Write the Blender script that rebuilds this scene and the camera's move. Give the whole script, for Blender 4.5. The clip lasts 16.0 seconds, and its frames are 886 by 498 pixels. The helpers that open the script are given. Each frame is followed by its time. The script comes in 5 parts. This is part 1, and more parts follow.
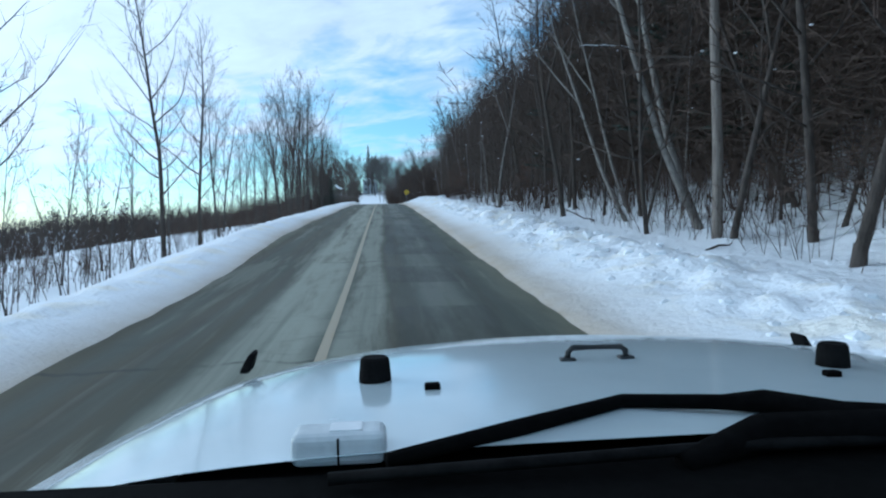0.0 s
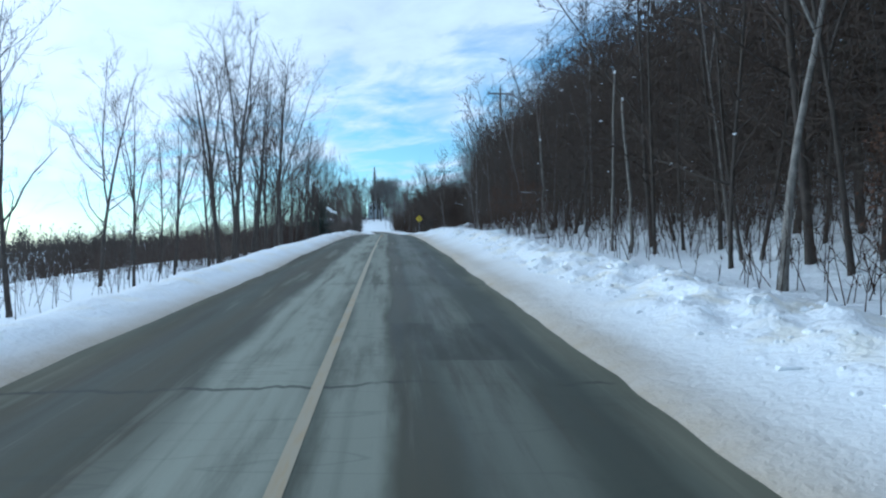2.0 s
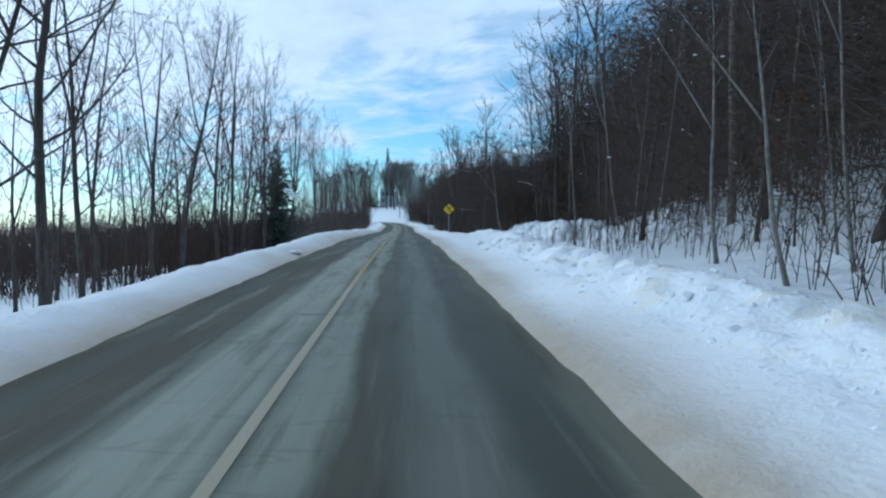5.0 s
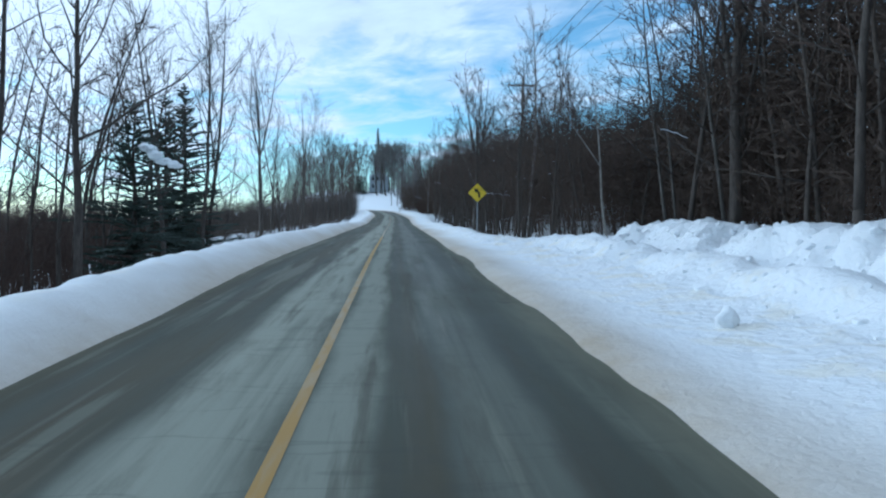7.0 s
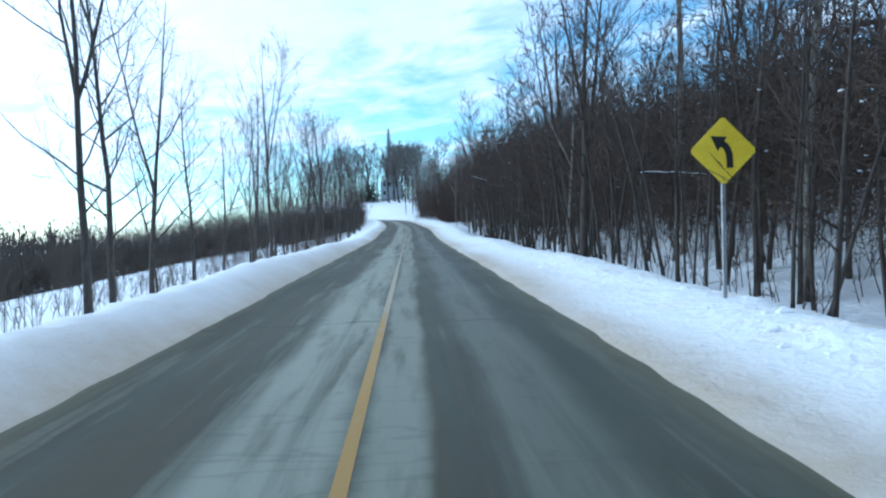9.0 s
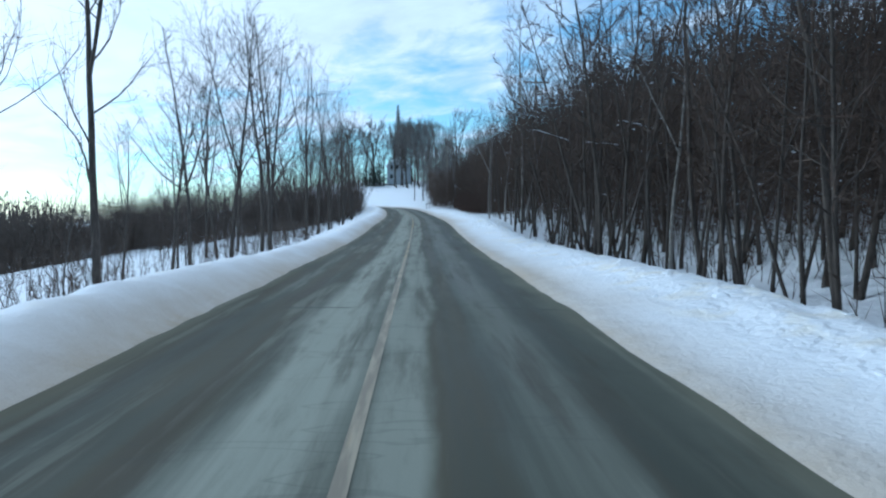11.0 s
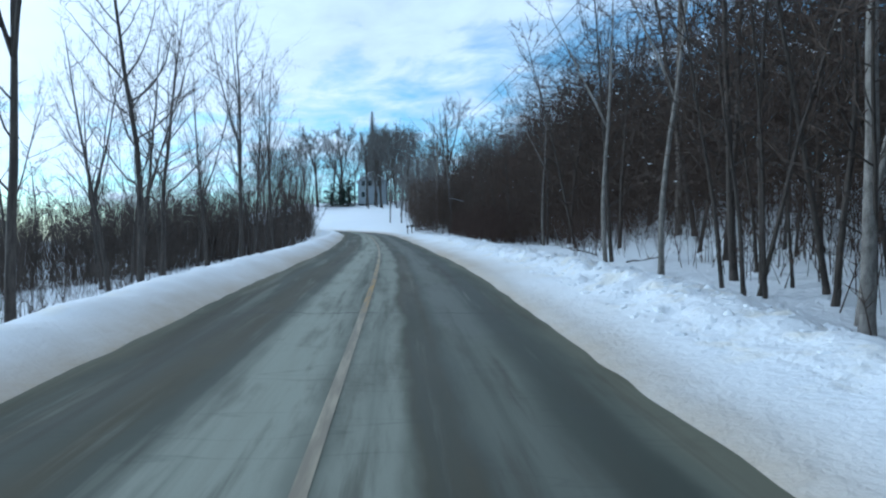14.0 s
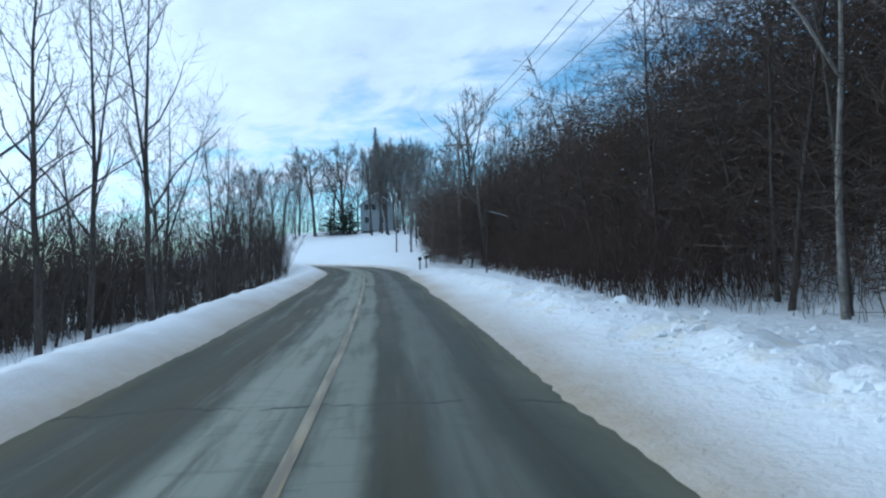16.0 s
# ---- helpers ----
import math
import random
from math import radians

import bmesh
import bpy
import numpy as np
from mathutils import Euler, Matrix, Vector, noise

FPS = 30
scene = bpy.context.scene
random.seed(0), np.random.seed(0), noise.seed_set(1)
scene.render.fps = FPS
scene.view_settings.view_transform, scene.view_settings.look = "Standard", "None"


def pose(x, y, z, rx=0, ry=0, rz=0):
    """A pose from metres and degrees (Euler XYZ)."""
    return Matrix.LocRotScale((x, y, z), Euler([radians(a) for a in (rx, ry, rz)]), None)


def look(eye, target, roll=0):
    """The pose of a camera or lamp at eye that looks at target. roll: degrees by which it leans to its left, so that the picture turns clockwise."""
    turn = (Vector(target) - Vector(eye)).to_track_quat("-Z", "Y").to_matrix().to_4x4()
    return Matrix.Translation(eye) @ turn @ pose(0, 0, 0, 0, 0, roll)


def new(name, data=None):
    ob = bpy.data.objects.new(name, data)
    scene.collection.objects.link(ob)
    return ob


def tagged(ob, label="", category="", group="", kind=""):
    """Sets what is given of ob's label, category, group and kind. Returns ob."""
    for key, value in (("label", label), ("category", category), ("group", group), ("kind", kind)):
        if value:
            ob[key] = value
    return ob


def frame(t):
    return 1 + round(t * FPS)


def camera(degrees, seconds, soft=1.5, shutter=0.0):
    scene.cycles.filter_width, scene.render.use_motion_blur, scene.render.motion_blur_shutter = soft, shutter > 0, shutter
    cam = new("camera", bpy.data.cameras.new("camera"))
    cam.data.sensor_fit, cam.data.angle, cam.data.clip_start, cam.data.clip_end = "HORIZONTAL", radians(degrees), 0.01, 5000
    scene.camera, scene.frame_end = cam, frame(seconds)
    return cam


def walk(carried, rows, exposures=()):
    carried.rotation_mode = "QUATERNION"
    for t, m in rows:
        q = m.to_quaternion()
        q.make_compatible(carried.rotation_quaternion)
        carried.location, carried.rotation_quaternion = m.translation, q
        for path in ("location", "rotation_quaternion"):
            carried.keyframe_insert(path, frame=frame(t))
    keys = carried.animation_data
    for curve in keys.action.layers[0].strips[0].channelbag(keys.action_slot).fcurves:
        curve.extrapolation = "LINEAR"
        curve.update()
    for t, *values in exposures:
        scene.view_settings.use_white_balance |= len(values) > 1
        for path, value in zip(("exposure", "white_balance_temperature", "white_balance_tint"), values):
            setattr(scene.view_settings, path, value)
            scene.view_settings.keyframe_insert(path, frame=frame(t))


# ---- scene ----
cam = camera(68.0, 16.0, soft=2.2)
PATH = [
    (0, (0.002, 0.0, 1.598), (0.182, 1.991, 1.534), -1.2),
    (0.5, (-0.06, 6.491, 1.919), (0.118, 8.483, 1.921), 0.3),
    (1, (-0.095, 12.76, 2.296), (0.073, 14.752, 2.346), 1.0),
    (1.5, (-0.066, 19.275, 2.732), (0.098, 21.268, 2.771), 0.7),
    (2, (0.015, 25.816, 3.227), (0.18, 27.809, 3.242), 0.1),
    (2.5, (0.133, 32.294, 3.652), (0.308, 34.287, 3.647), 0.1),
    (3, (0.27, 38.73, 3.998), (0.439, 40.723, 4.019), -0.1),
    (3.5, (0.44, 45.077, 4.412), (0.585, 47.071, 4.445), -0.1),
    (4, (0.594, 51.514, 4.851), (0.708, 53.51, 4.861), 0.6),
    (6.5, (0.219, 83.103, 6.354), (0.348, 85.099, 6.309), 0.1),
    (7, (0.121, 89.341, 6.586), (0.266, 91.335, 6.523), 0.5),
    (7.5, (0.002, 95.721, 6.774), (0.152, 97.713, 6.693), 0.5),
    (8, (-0.065, 102.26, 7.037), (0.062, 104.253, 6.927), -0.4),
    (8.5, (-0.122, 108.896, 7.252), (-0.019, 110.892, 7.169), -1.1),
    (9, (-0.166, 115.691, 7.394), (-0.068, 117.688, 7.352), -1.6),
    (11.5, (-0.195, 146.976, 8.114), (-0.122, 148.973, 8.033), 0.6),
    (12, (-0.24, 152.67, 8.259), (-0.151, 154.667, 8.176), 0.3),
    (12.5, (-0.283, 158.268, 8.377), (-0.157, 160.264, 8.325), -0.1),
    (13, (-0.222, 163.758, 8.458), (-0.077, 165.753, 8.419), 0.4),
    (13.5, (-0.132, 169.29, 8.587), (0.005, 171.285, 8.576), 0.1),
    (14, (-0.08, 174.748, 8.764), (0.061, 176.743, 8.767), 0.5),
    (14.5, (0.012, 180.279, 8.986), (0.155, 182.274, 9.003), -0.4),
    (15, (0.07, 185.44, 9.282), (0.203, 187.435, 9.317), -0.8),
    (15.5, (0.164, 190.66, 9.561), (0.296, 192.655, 9.632), -1.2),
    (16, (0.153, 196.022, 9.833), (0.262, 198.018, 9.916), -1.3),
]
EXPOSURES = [(0, 0.0, 4650, 2), (1.0, 0.1, 4650, 2), (4.0, -0.1, 4650, 2), (6.5, -0.05, 4650, 2), (7.5, 0.12, 4650, 2), (8.0, 0.1, 4650, 2), (9.0, 0.44, 4560, 2), (11.5, 0.05, 4650, 2), (15.0, 0.08, 4650, 2), (16, 0.0, 4650, 2)]
walk(cam, [(t, look(eye, target, roll)) for t, eye, target, roll in PATH], exposures=EXPOSURES)

# ---- light ----
SUN_AZ, SUN_EL = 62.0, 13.0          # degrees to the left of the road's heading, and above the horizon
world = bpy.data.worlds.new("winter_sky")
scene.world = world
world.use_nodes = True
wn, wl = world.node_tree.nodes, world.node_tree.links
wn.clear()


def wmath(op, a, b=None, clamp=False):
    n = wn.new("ShaderNodeMath")
    n.operation, n.use_clamp = op, clamp
    for i, v in enumerate((a, b)):
        if v is None:
            continue
        if isinstance(v, (int, float)):
            n.inputs[i].default_value = v
        else:
            wl.new(v, n.inputs[i])
    return n.outputs[0]


sky = wn.new("ShaderNodeTexSky")
sky.sky_type = "NISHITA"
sky.sun_disc = False
sky.sun_elevation = radians(SUN_EL)
sky.sun_rotation = radians(-SUN_AZ)
sky.air_density, sky.dust_density, sky.ozone_density = 1.0, 0.6, 1.6
tc = wn.new("ShaderNodeTexCoord")
sep = wn.new("ShaderNodeSeparateXYZ")
wl.new(tc.outputs["Generated"], sep.inputs[0])
up = wmath("MAXIMUM", sep.outputs[2], 0.0)
den = wmath("ADD", up, 0.09)
cx, cyy = wmath("DIVIDE", sep.outputs[0], den), wmath("DIVIDE", sep.outputs[1], den)
comb = wn.new("ShaderNodeCombineXYZ")
wl.new(wmath("ADD", wmath("MULTIPLY", cx, 0.62), wmath("MULTIPLY", cyy, 0.16)), comb.inputs[0])
wl.new(wmath("MULTIPLY", cyy, 0.52), comb.inputs[1])
cn = wn.new("ShaderNodeTexNoise")
cn.inputs["Scale"].default_value, cn.inputs["Detail"].default_value = 1.3, 3.0
cn.inputs["Roughness"].default_value, cn.inputs["Distortion"].default_value = 0.55, 0.5
wl.new(comb.outputs[0], cn.inputs["Vector"])
cf = wn.new("ShaderNodeTexNoise")
cf.inputs["Scale"].default_value, cf.inputs["Detail"].default_value = 5.5, 6.0
cf.inputs["Roughness"].default_value, cf.inputs["Distortion"].default_value = 0.6, 0.35
wl.new(comb.outputs[0], cf.inputs["Vector"])
puffs = wmath("ADD", wmath("MULTIPLY", cn.outputs[0], 0.55), wmath("MULTIPLY", cf.outputs[0], 0.45))
# more cloud higher up and towards the sun, a clear band low over the road
toward = wmath("ADD", wmath("MULTIPLY", sep.outputs[0], -math.sin(radians(SUN_AZ))), wmath("MULTIPLY", sep.outputs[1], math.cos(radians(SUN_AZ))))
bias = wmath("ADD", wmath("MULTIPLY", up, 1.06), wmath("MULTIPLY", wmath("MAXIMUM", toward, 0.0), 0.30))
mask = wmath("MULTIPLY", wmath("SUBTRACT", wmath("ADD", puffs, bias), 0.752), 6.5, clamp=True)
low = wmath("SUBTRACT", 1.0, wmath("MULTIPLY", up, 9.0), clamp=True)
mask = wmath("MAXIMUM", wmath("ADD", wmath("MULTIPLY", mask, 0.92), 0.08), wmath("MULTIPLY", wmath("MULTIPLY", low, low), 0.55))
cloud = wn.new("ShaderNodeMixRGB")
cloud.blend_type = "MIX"
cloud.inputs[1].default_value = (0.98, 0.98, 0.97, 1)
cloud.inputs[2].default_value = (1.0, 0.95, 0.86, 1)
wl.new(wmath("POWER", wmath("MAXIMUM", toward, 0.0), 3.0), cloud.inputs[0])
cl_gain = wn.new("ShaderNodeMixRGB")
cl_gain.blend_type = "MULTIPLY"
cl_gain.inputs[0].default_value = 1.0
wl.new(cloud.outputs[0], cl_gain.inputs[1])
bright = wmath("ADD", wmath("ADD", 4.9, wmath("MULTIPLY", cf.outputs[0], 4.0)), wmath("MULTIPLY", wmath("POWER", wmath("MAXIMUM", toward, 0.0), 4.0), 6.0))
cbr = wn.new("ShaderNodeCombineXYZ")
for i in range(3):
    wl.new(bright, cbr.inputs[i])
wl.new(cbr.outputs[0], cl_gain.inputs[2])
blue = wn.new("ShaderNodeMixRGB")
blue.blend_type = "MULTIPLY"
blue.inputs[0].default_value = 1.0
blue.inputs[2].default_value = (1.30, 1.55, 1.50, 1)
wl.new(sky.outputs[0], blue.inputs[1])
mix = wn.new("ShaderNodeMixRGB")
wl.new(mask, mix.inputs[0])
wl.new(blue.outputs[0], mix.inputs[1])
wl.new(cl_gain.outputs[0], mix.inputs[2])
bg = wn.new("ShaderNodeBackground")
bg.inputs[1].default_value = 0.115
wl.new(mix.outputs[0], bg.inputs[0])
wo = wn.new("ShaderNodeOutputWorld")
wl.new(bg.outputs[0], wo.inputs[0])

sun = new("sun", bpy.data.lights.new("sun", "SUN"))
sun.data.energy, sun.data.angle, sun.data.color = 1.3, radians(9), (1.0, 0.93, 0.82)
sun.matrix_world = look((0, 0, 60), (60 * math.sin(radians(SUN_AZ)) * math.cos(radians(SUN_EL)), -60 * math.cos(radians(SUN_AZ)) * math.cos(radians(SUN_EL)), 60 - 60 * math.sin(radians(SUN_EL))))


# ---- materials ----
def mat(name, rough=0.7, metal=0.0):
    m = bpy.data.materials.new(name)
    m.use_nodes = True
    b = m.node_tree.nodes["Principled BSDF"]
    b.inputs["Roughness"].default_value, b.inputs["Metallic"].default_value = rough, metal
    return m, m.node_tree.nodes, m.node_tree.links, b


def link(ls, nd, slot, v):
    if isinstance(v, (int, float)):
        nd.inputs[slot].default_value = v
    elif isinstance(v, tuple):
        nd.inputs[slot].default_value = (*v, 1) if len(v) == 3 else v
    else:
        ls.new(v, nd.inputs[slot])


def mth(ns, ls, op, a, b=0.0, clamp=False):
    n = ns.new("ShaderNodeMath")
    n.operation, n.use_clamp = op, clamp
    link(ls, n, 0, a), link(ls, n, 1, b)
    return n.outputs[0]


def mixc(ns, ls, f, a, b, blend="MIX"):
    n = ns.new("ShaderNodeMixRGB")
    n.blend_type = blend
    link(ls, n, 0, f), link(ls, n, 1, a), link(ls, n, 2, b)
    return n.outputs[0]


def nse(ns, ls, scale, detail=4.0, vec=None, rough=0.55, stretch=None):
    n = ns.new("ShaderNodeTexNoise")
    n.inputs["Scale"].default_value, n.inputs["Detail"].default_value, n.inputs["Roughness"].default_value = scale, detail, rough
    if vec is None:
        vec = ns.new("ShaderNodeTexCoord").outputs["Object"]
    if stretch:
        mp = ns.new("ShaderNodeMapping")
        mp.inputs["Scale"].default_value = stretch
        ls.new(vec, mp.inputs[0])
        vec = mp.outputs[0]
    ls.new(vec, n.inputs["Vector"])
    return n.outputs[0]


def ramp(ns, ls, f, lo, hi):
    """0 below lo, 1 above hi."""
    n = ns.new("ShaderNodeMapRange")
    n.interpolation_type = "SMOOTHSTEP"
    ls.new(f, n.inputs[0])
    n.inputs[1].default_value, n.inputs[2].default_value = lo, hi
    return n.outputs[0]


def bump(ns, ls, b, h, strength, dist):
    n = ns.new("ShaderNodeBump")
    n.inputs["Strength"].default_value, n.inputs["Distance"].default_value = strength, dist
    ls.new(h, n.inputs["Height"])
    ls.new(n.outputs[0], b.inputs["Normal"])


def speckled(name, c1, c2, scale=6.0, rough=0.8, relief=0.3, dist=0.01, stretch=None, metal=0.0):
    """A plain surface with grain at two scales."""
    m, ns, ls, b = mat(name, rough, metal)
    n1, n2 = nse(ns, ls, scale, 5, stretch=stretch), nse(ns, ls, scale * 7, 3, stretch=stretch)
    f = ramp(ns, ls, mth(ns, ls, "ADD", mth(ns, ls, "MULTIPLY", n1, 0.65), mth(ns, ls, "MULTIPLY", n2, 0.35)), 0.35, 0.65)
    ls.new(mixc(ns, ls, f, c1, c2), b.inputs["Base Color"])
    if relief:
        bump(ns, ls, b, n2, relief, dist)
    return m


def make_snow(name="snow", thrown=1.0):
    m, ns, ls, b = mat(name, 0.62)
    uv = ns.new("ShaderNodeUVMap").outputs[0]
    sx = ns.new("ShaderNodeSeparateXYZ")
    ls.new(uv, sx.inputs[0])
    e = sx.outputs[0]
    big, mid, fine = nse(ns, ls, 0.35, 4), nse(ns, ls, 3.0, 5), nse(ns, ls, 14.0, 4)
    col = mixc(ns, ls, big, (0.76, 0.79, 0.82), (0.86, 0.87, 0.875))
    # sand and salt thrown over the foot of the bank
    reach = mth(ns, ls, "ADD", e, mth(ns, ls, "MULTIPLY", mth(ns, ls, "SUBTRACT", nse(ns, ls, 0.5, 4, stretch=(1, 0.35, 1)), 0.5), -1.3))
    dirt = mth(ns, ls, "SUBTRACT", 1.0, ramp(ns, ls, reach, -0.25, 1.75))
    dirt = mth(ns, ls, "MULTIPLY", dirt, mth(ns, ls, "ADD", 0.75, mth(ns, ls, "MULTIPLY", mid, 0.4)), clamp=True)
    col = mixc(ns, ls, mth(ns, ls, "MULTIPLY", dirt, 0.95 * thrown), col, (0.36, 0.275, 0.165))
    # cream stains in the snow that the plough turned over
    turned = mth(ns, ls, "MULTIPLY", ramp(ns, ls, e, 0.9, 1.8), mth(ns, ls, "SUBTRACT", 1.0, ramp(ns, ls, e, 3.3, 4.4)))
    turned = mth(ns, ls, "MULTIPLY", turned, ramp(ns, ls, nse(ns, ls, 1.3, 5), 0.48, 0.66))
    col = mixc(ns, ls, mth(ns, ls, "MULTIPLY", turned, 0.5 * thrown), col, (0.80, 0.74, 0.585))
    crumbs = ramp(ns, ls, nse(ns, ls, 22.0, 2), 0.70, 0.76)
    crumbs = mth(ns, ls, "MULTIPLY", crumbs, mth(ns, ls, "SUBTRACT", 1.0, ramp(ns, ls, e, 0.8, 3.4)))
    col = mixc(ns, ls, mth(ns, ls, "MULTIPLY", crumbs, 0.35 * thrown), col, (0.36, 0.31, 0.25))
    ls.new(col, b.inputs["Base Color"])
    b.inputs["Subsurface Weight"].default_value = 0.0
    h = mth(ns, ls, "ADD", mid, mth(ns, ls, "MULTIPLY", fine, 0.45))
    # broken crust where the plough threw it
    crust = ramp(ns, ls, nse(ns, ls, 5.0, 4, rough=0.5), 0.38, 0.66)
    h = mth(ns, ls, "ADD", h, mth(ns, ls, "MULTIPLY", mth(ns, ls, "MULTIPLY", crust, ramp(ns, ls, e, 1.0, 1.9)), 0.5 * thrown))
    bump(ns, ls, b, h, 0.5, 0.10)
    return m


def make_road():
    m, ns, ls, b = mat("salted_asphalt", 0.62)
    uv = ns.new("ShaderNodeUVMap").outputs[0]
    sx = ns.new("ShaderNodeSeparateXYZ")
    ls.new(uv, sx.inputs[0])
    u = sx.outputs[0]
    along = nse(ns, ls, 1.0, 5, uv, stretch=(2.2, 0.055, 1))
    streak = nse(ns, ls, 1.0, 4, uv, stretch=(5.5, 0.10, 1))
    patch = nse(ns, ls, 1.0, 5, uv, 0.6, stretch=(0.9, 0.22, 1))
    grit = nse(ns, ls, 60.0, 2, uv)
    wob = mth(ns, ls, "ADD", u, mth(ns, ls, "MULTIPLY", mth(ns, ls, "SUBTRACT", nse(ns, ls, 1.0, 5, uv, 0.6, stretch=(0.6, 0.16, 1)), 0.5), 0.7))

    def band(c, w):
        d = mth(ns, ls, "ABSOLUTE", mth(ns, ls, "SUBTRACT", wob, c))
        return mth(ns, ls, "SUBTRACT", 1.0, ramp(ns, ls, d, w * 0.35, w))

    def between(a, b, soft=0.10):
        lo_ = ramp(ns, ls, wob, a - soft, a + soft)
        return mth(ns, ls, "MULTIPLY", lo_, mth(ns, ls, "SUBTRACT", 1.0, ramp(ns, ls, wob, b - soft, b + soft)))

    v = sx.outputs[1]
    # pale dried salt along the middle, dark damp lanes where tyres run
    pale = mth(ns, ls, "MAXIMUM", between(-1.05, -0.10, 0.16), mth(ns, ls, "MULTIPLY", between(0.06, 0.55, 0.10), 0.75))
    pale = mth(ns, ls, "MAXIMUM", pale, mth(ns, ls, "MULTIPLY", band(1.45, 0.5), 0.30))
    dark = mth(ns, ls, "MAXIMUM", mth(ns, ls, "MULTIPLY", between(-2.5, -1.05, 0.2), 0.62), between(0.62, 2.35, 0.10))
    brown = mth(ns, ls, "MAXIMUM", mth(ns, ls, "MULTIPLY", band(-1.6, 0.62), 1.0), mth(ns, ls, "MULTIPLY", band(0.78, 0.34), 0.95))
    brown = mth(ns, ls, "MAXIMUM", brown, mth(ns, ls, "MULTIPLY", band(-2.5, 0.42), 0.95))
    pale = mth(ns, ls, "MULTIPLY", pale, ramp(ns, ls, mth(ns, ls, "ADD", along, mth(ns, ls, "MULTIPLY", streak, 0.5)), 0.36, 0.78))
    dark = mth(ns, ls, "MULTIPLY", dark, ramp(ns, ls, mth(ns, ls, "ADD", patch, mth(ns, ls, "MULTIPLY", streak, 0.35)), 0.40, 0.78))
    brown = mth(ns, ls, "MULTIPLY", brown, ramp(ns, ls, mth(ns, ls, "ADD", along, mth(ns, ls, "MULTIPLY", patch, 0.5)), 0.52, 0.86))
    col = mixc(ns, ls, ramp(ns, ls, patch, 0.3, 0.7), (0.074, 0.074, 0.056), (0.116, 0.114, 0.088))
    col = mixc(ns, ls, mth(ns, ls, "MULTIPLY", dark, 0.80), col, (0.030, 0.032, 0.021))
    col = mixc(ns, ls, mth(ns, ls, "MULTIPLY", brown, 0.85), col, (0.066, 0.052, 0.026))
    col = mixc(ns, ls, mth(ns, ls, "MULTIPLY", pale, 0.92), col, (0.325, 0.312, 0.256))
    blot = nse(ns, ls, 1.0, 6, uv, 0.65, stretch=(2.6, 0.35, 1))
    col = mixc(ns, ls, mth(ns, ls, "MULTIPLY", ramp(ns, ls, blot, 0.48, 0.70), 0.45), col, (0.055, 0.046, 0.030))
    col = mixc(ns, ls, mth(ns, ls, "MULTIPLY", ramp(ns, ls, nse(ns, ls, 1.0, 6, uv, 0.6, stretch=(4.0, 0.16, 1)), 0.56, 0.74), 0.45), col, (0.23, 0.215, 0.172))
    # torn streaks of dried salt and damp in the other lane
    tear = nse(ns, ls, 1.0, 6, uv, 0.62, stretch=(2.1, 0.13, 1))
    lane = mth(ns, ls, "SUBTRACT", 1.0, ramp(ns, ls, u, -1.1, -0.7))
    col = mixc(ns, ls, mth(ns, ls, "MULTIPLY", mth(ns, ls, "MULTIPLY", lane, ramp(ns, ls, tear, 0.53, 0.62)), 0.5), col, (0.200, 0.190, 0.150))
    col = mixc(ns, ls, mth(ns, ls, "MULTIPLY", ramp(ns, ls, nse(ns, ls, 1.0, 6, uv, 0.62, stretch=(1.7, 0.10, 1)), 0.55, 0.65), 0.55), col, (0.048, 0.038, 0.023))
    # dark mended patches in the lane, cut square across it
    cell = ns.new("ShaderNodeTexWhiteNoise")
    cell.noise_dimensions = "1D"
    ls.new(mth(ns, ls, "FLOOR", mth(ns, ls, "MULTIPLY", v, 0.42)), cell.inputs["W"])
    mend = mth(ns, ls, "MULTIPLY", mth(ns, ls, "GREATER_THAN", cell.outputs["Value"], 0.62), mth(ns, ls, "SUBTRACT", 1.0, ramp(ns, ls, v, 196, 204)))
    mend = mth(ns, ls, "MULTIPLY", mend, mth(ns, ls, "MULTIPLY", between(0.66, 2.0, 0.05), ramp(ns, ls, blot, 0.30, 0.55)))
    col = mixc(ns, ls, mth(ns, ls, "MULTIPLY", mend, 0.6), col, (0.028, 0.027, 0.019))
    seam = nse(ns, ls, 1.0, 3, uv, stretch=(0.25, 1.1, 1))
    seam = mth(ns, ls, "SUBTRACT", 1.0, ramp(ns, ls, mth(ns, ls, "ABSOLUTE", mth(ns, ls, "SUBTRACT", seam, 0.5)), 0.0, 0.012))
    col = mixc(ns, ls, mth(ns, ls, "MULTIPLY", seam, 0.2), col, (0.04, 0.04, 0.035))
    # wet sand along both edges
    side = mth(ns, ls, "ADD", mth(ns, ls, "ABSOLUTE", u), mth(ns, ls, "MULTIPLY", mth(ns, ls, "SUBTRACT", patch, 0.5), 0.8))
    rim = ramp(ns, ls, side, 2.42, 2.85)
    col = mixc(ns, ls, mth(ns, ls, "MULTIPLY", rim, 0.30), col, (0.24, 0.20, 0.13))
    # frost cracks across the road
    step = mth(ns, ls, "MULTIPLY", mth(ns, ls, "ADD", v, mth(ns, ls, "MULTIPLY", nse(ns, ls, 1.0, 4, uv, 0.6, stretch=(0.9, 0.02, 1)), 0.9)), 0.117)
    gap = mth(ns, ls, "ABSOLUTE", mth(ns, ls, "SUBTRACT", mth(ns, ls, "FRACT", step), 0.5))
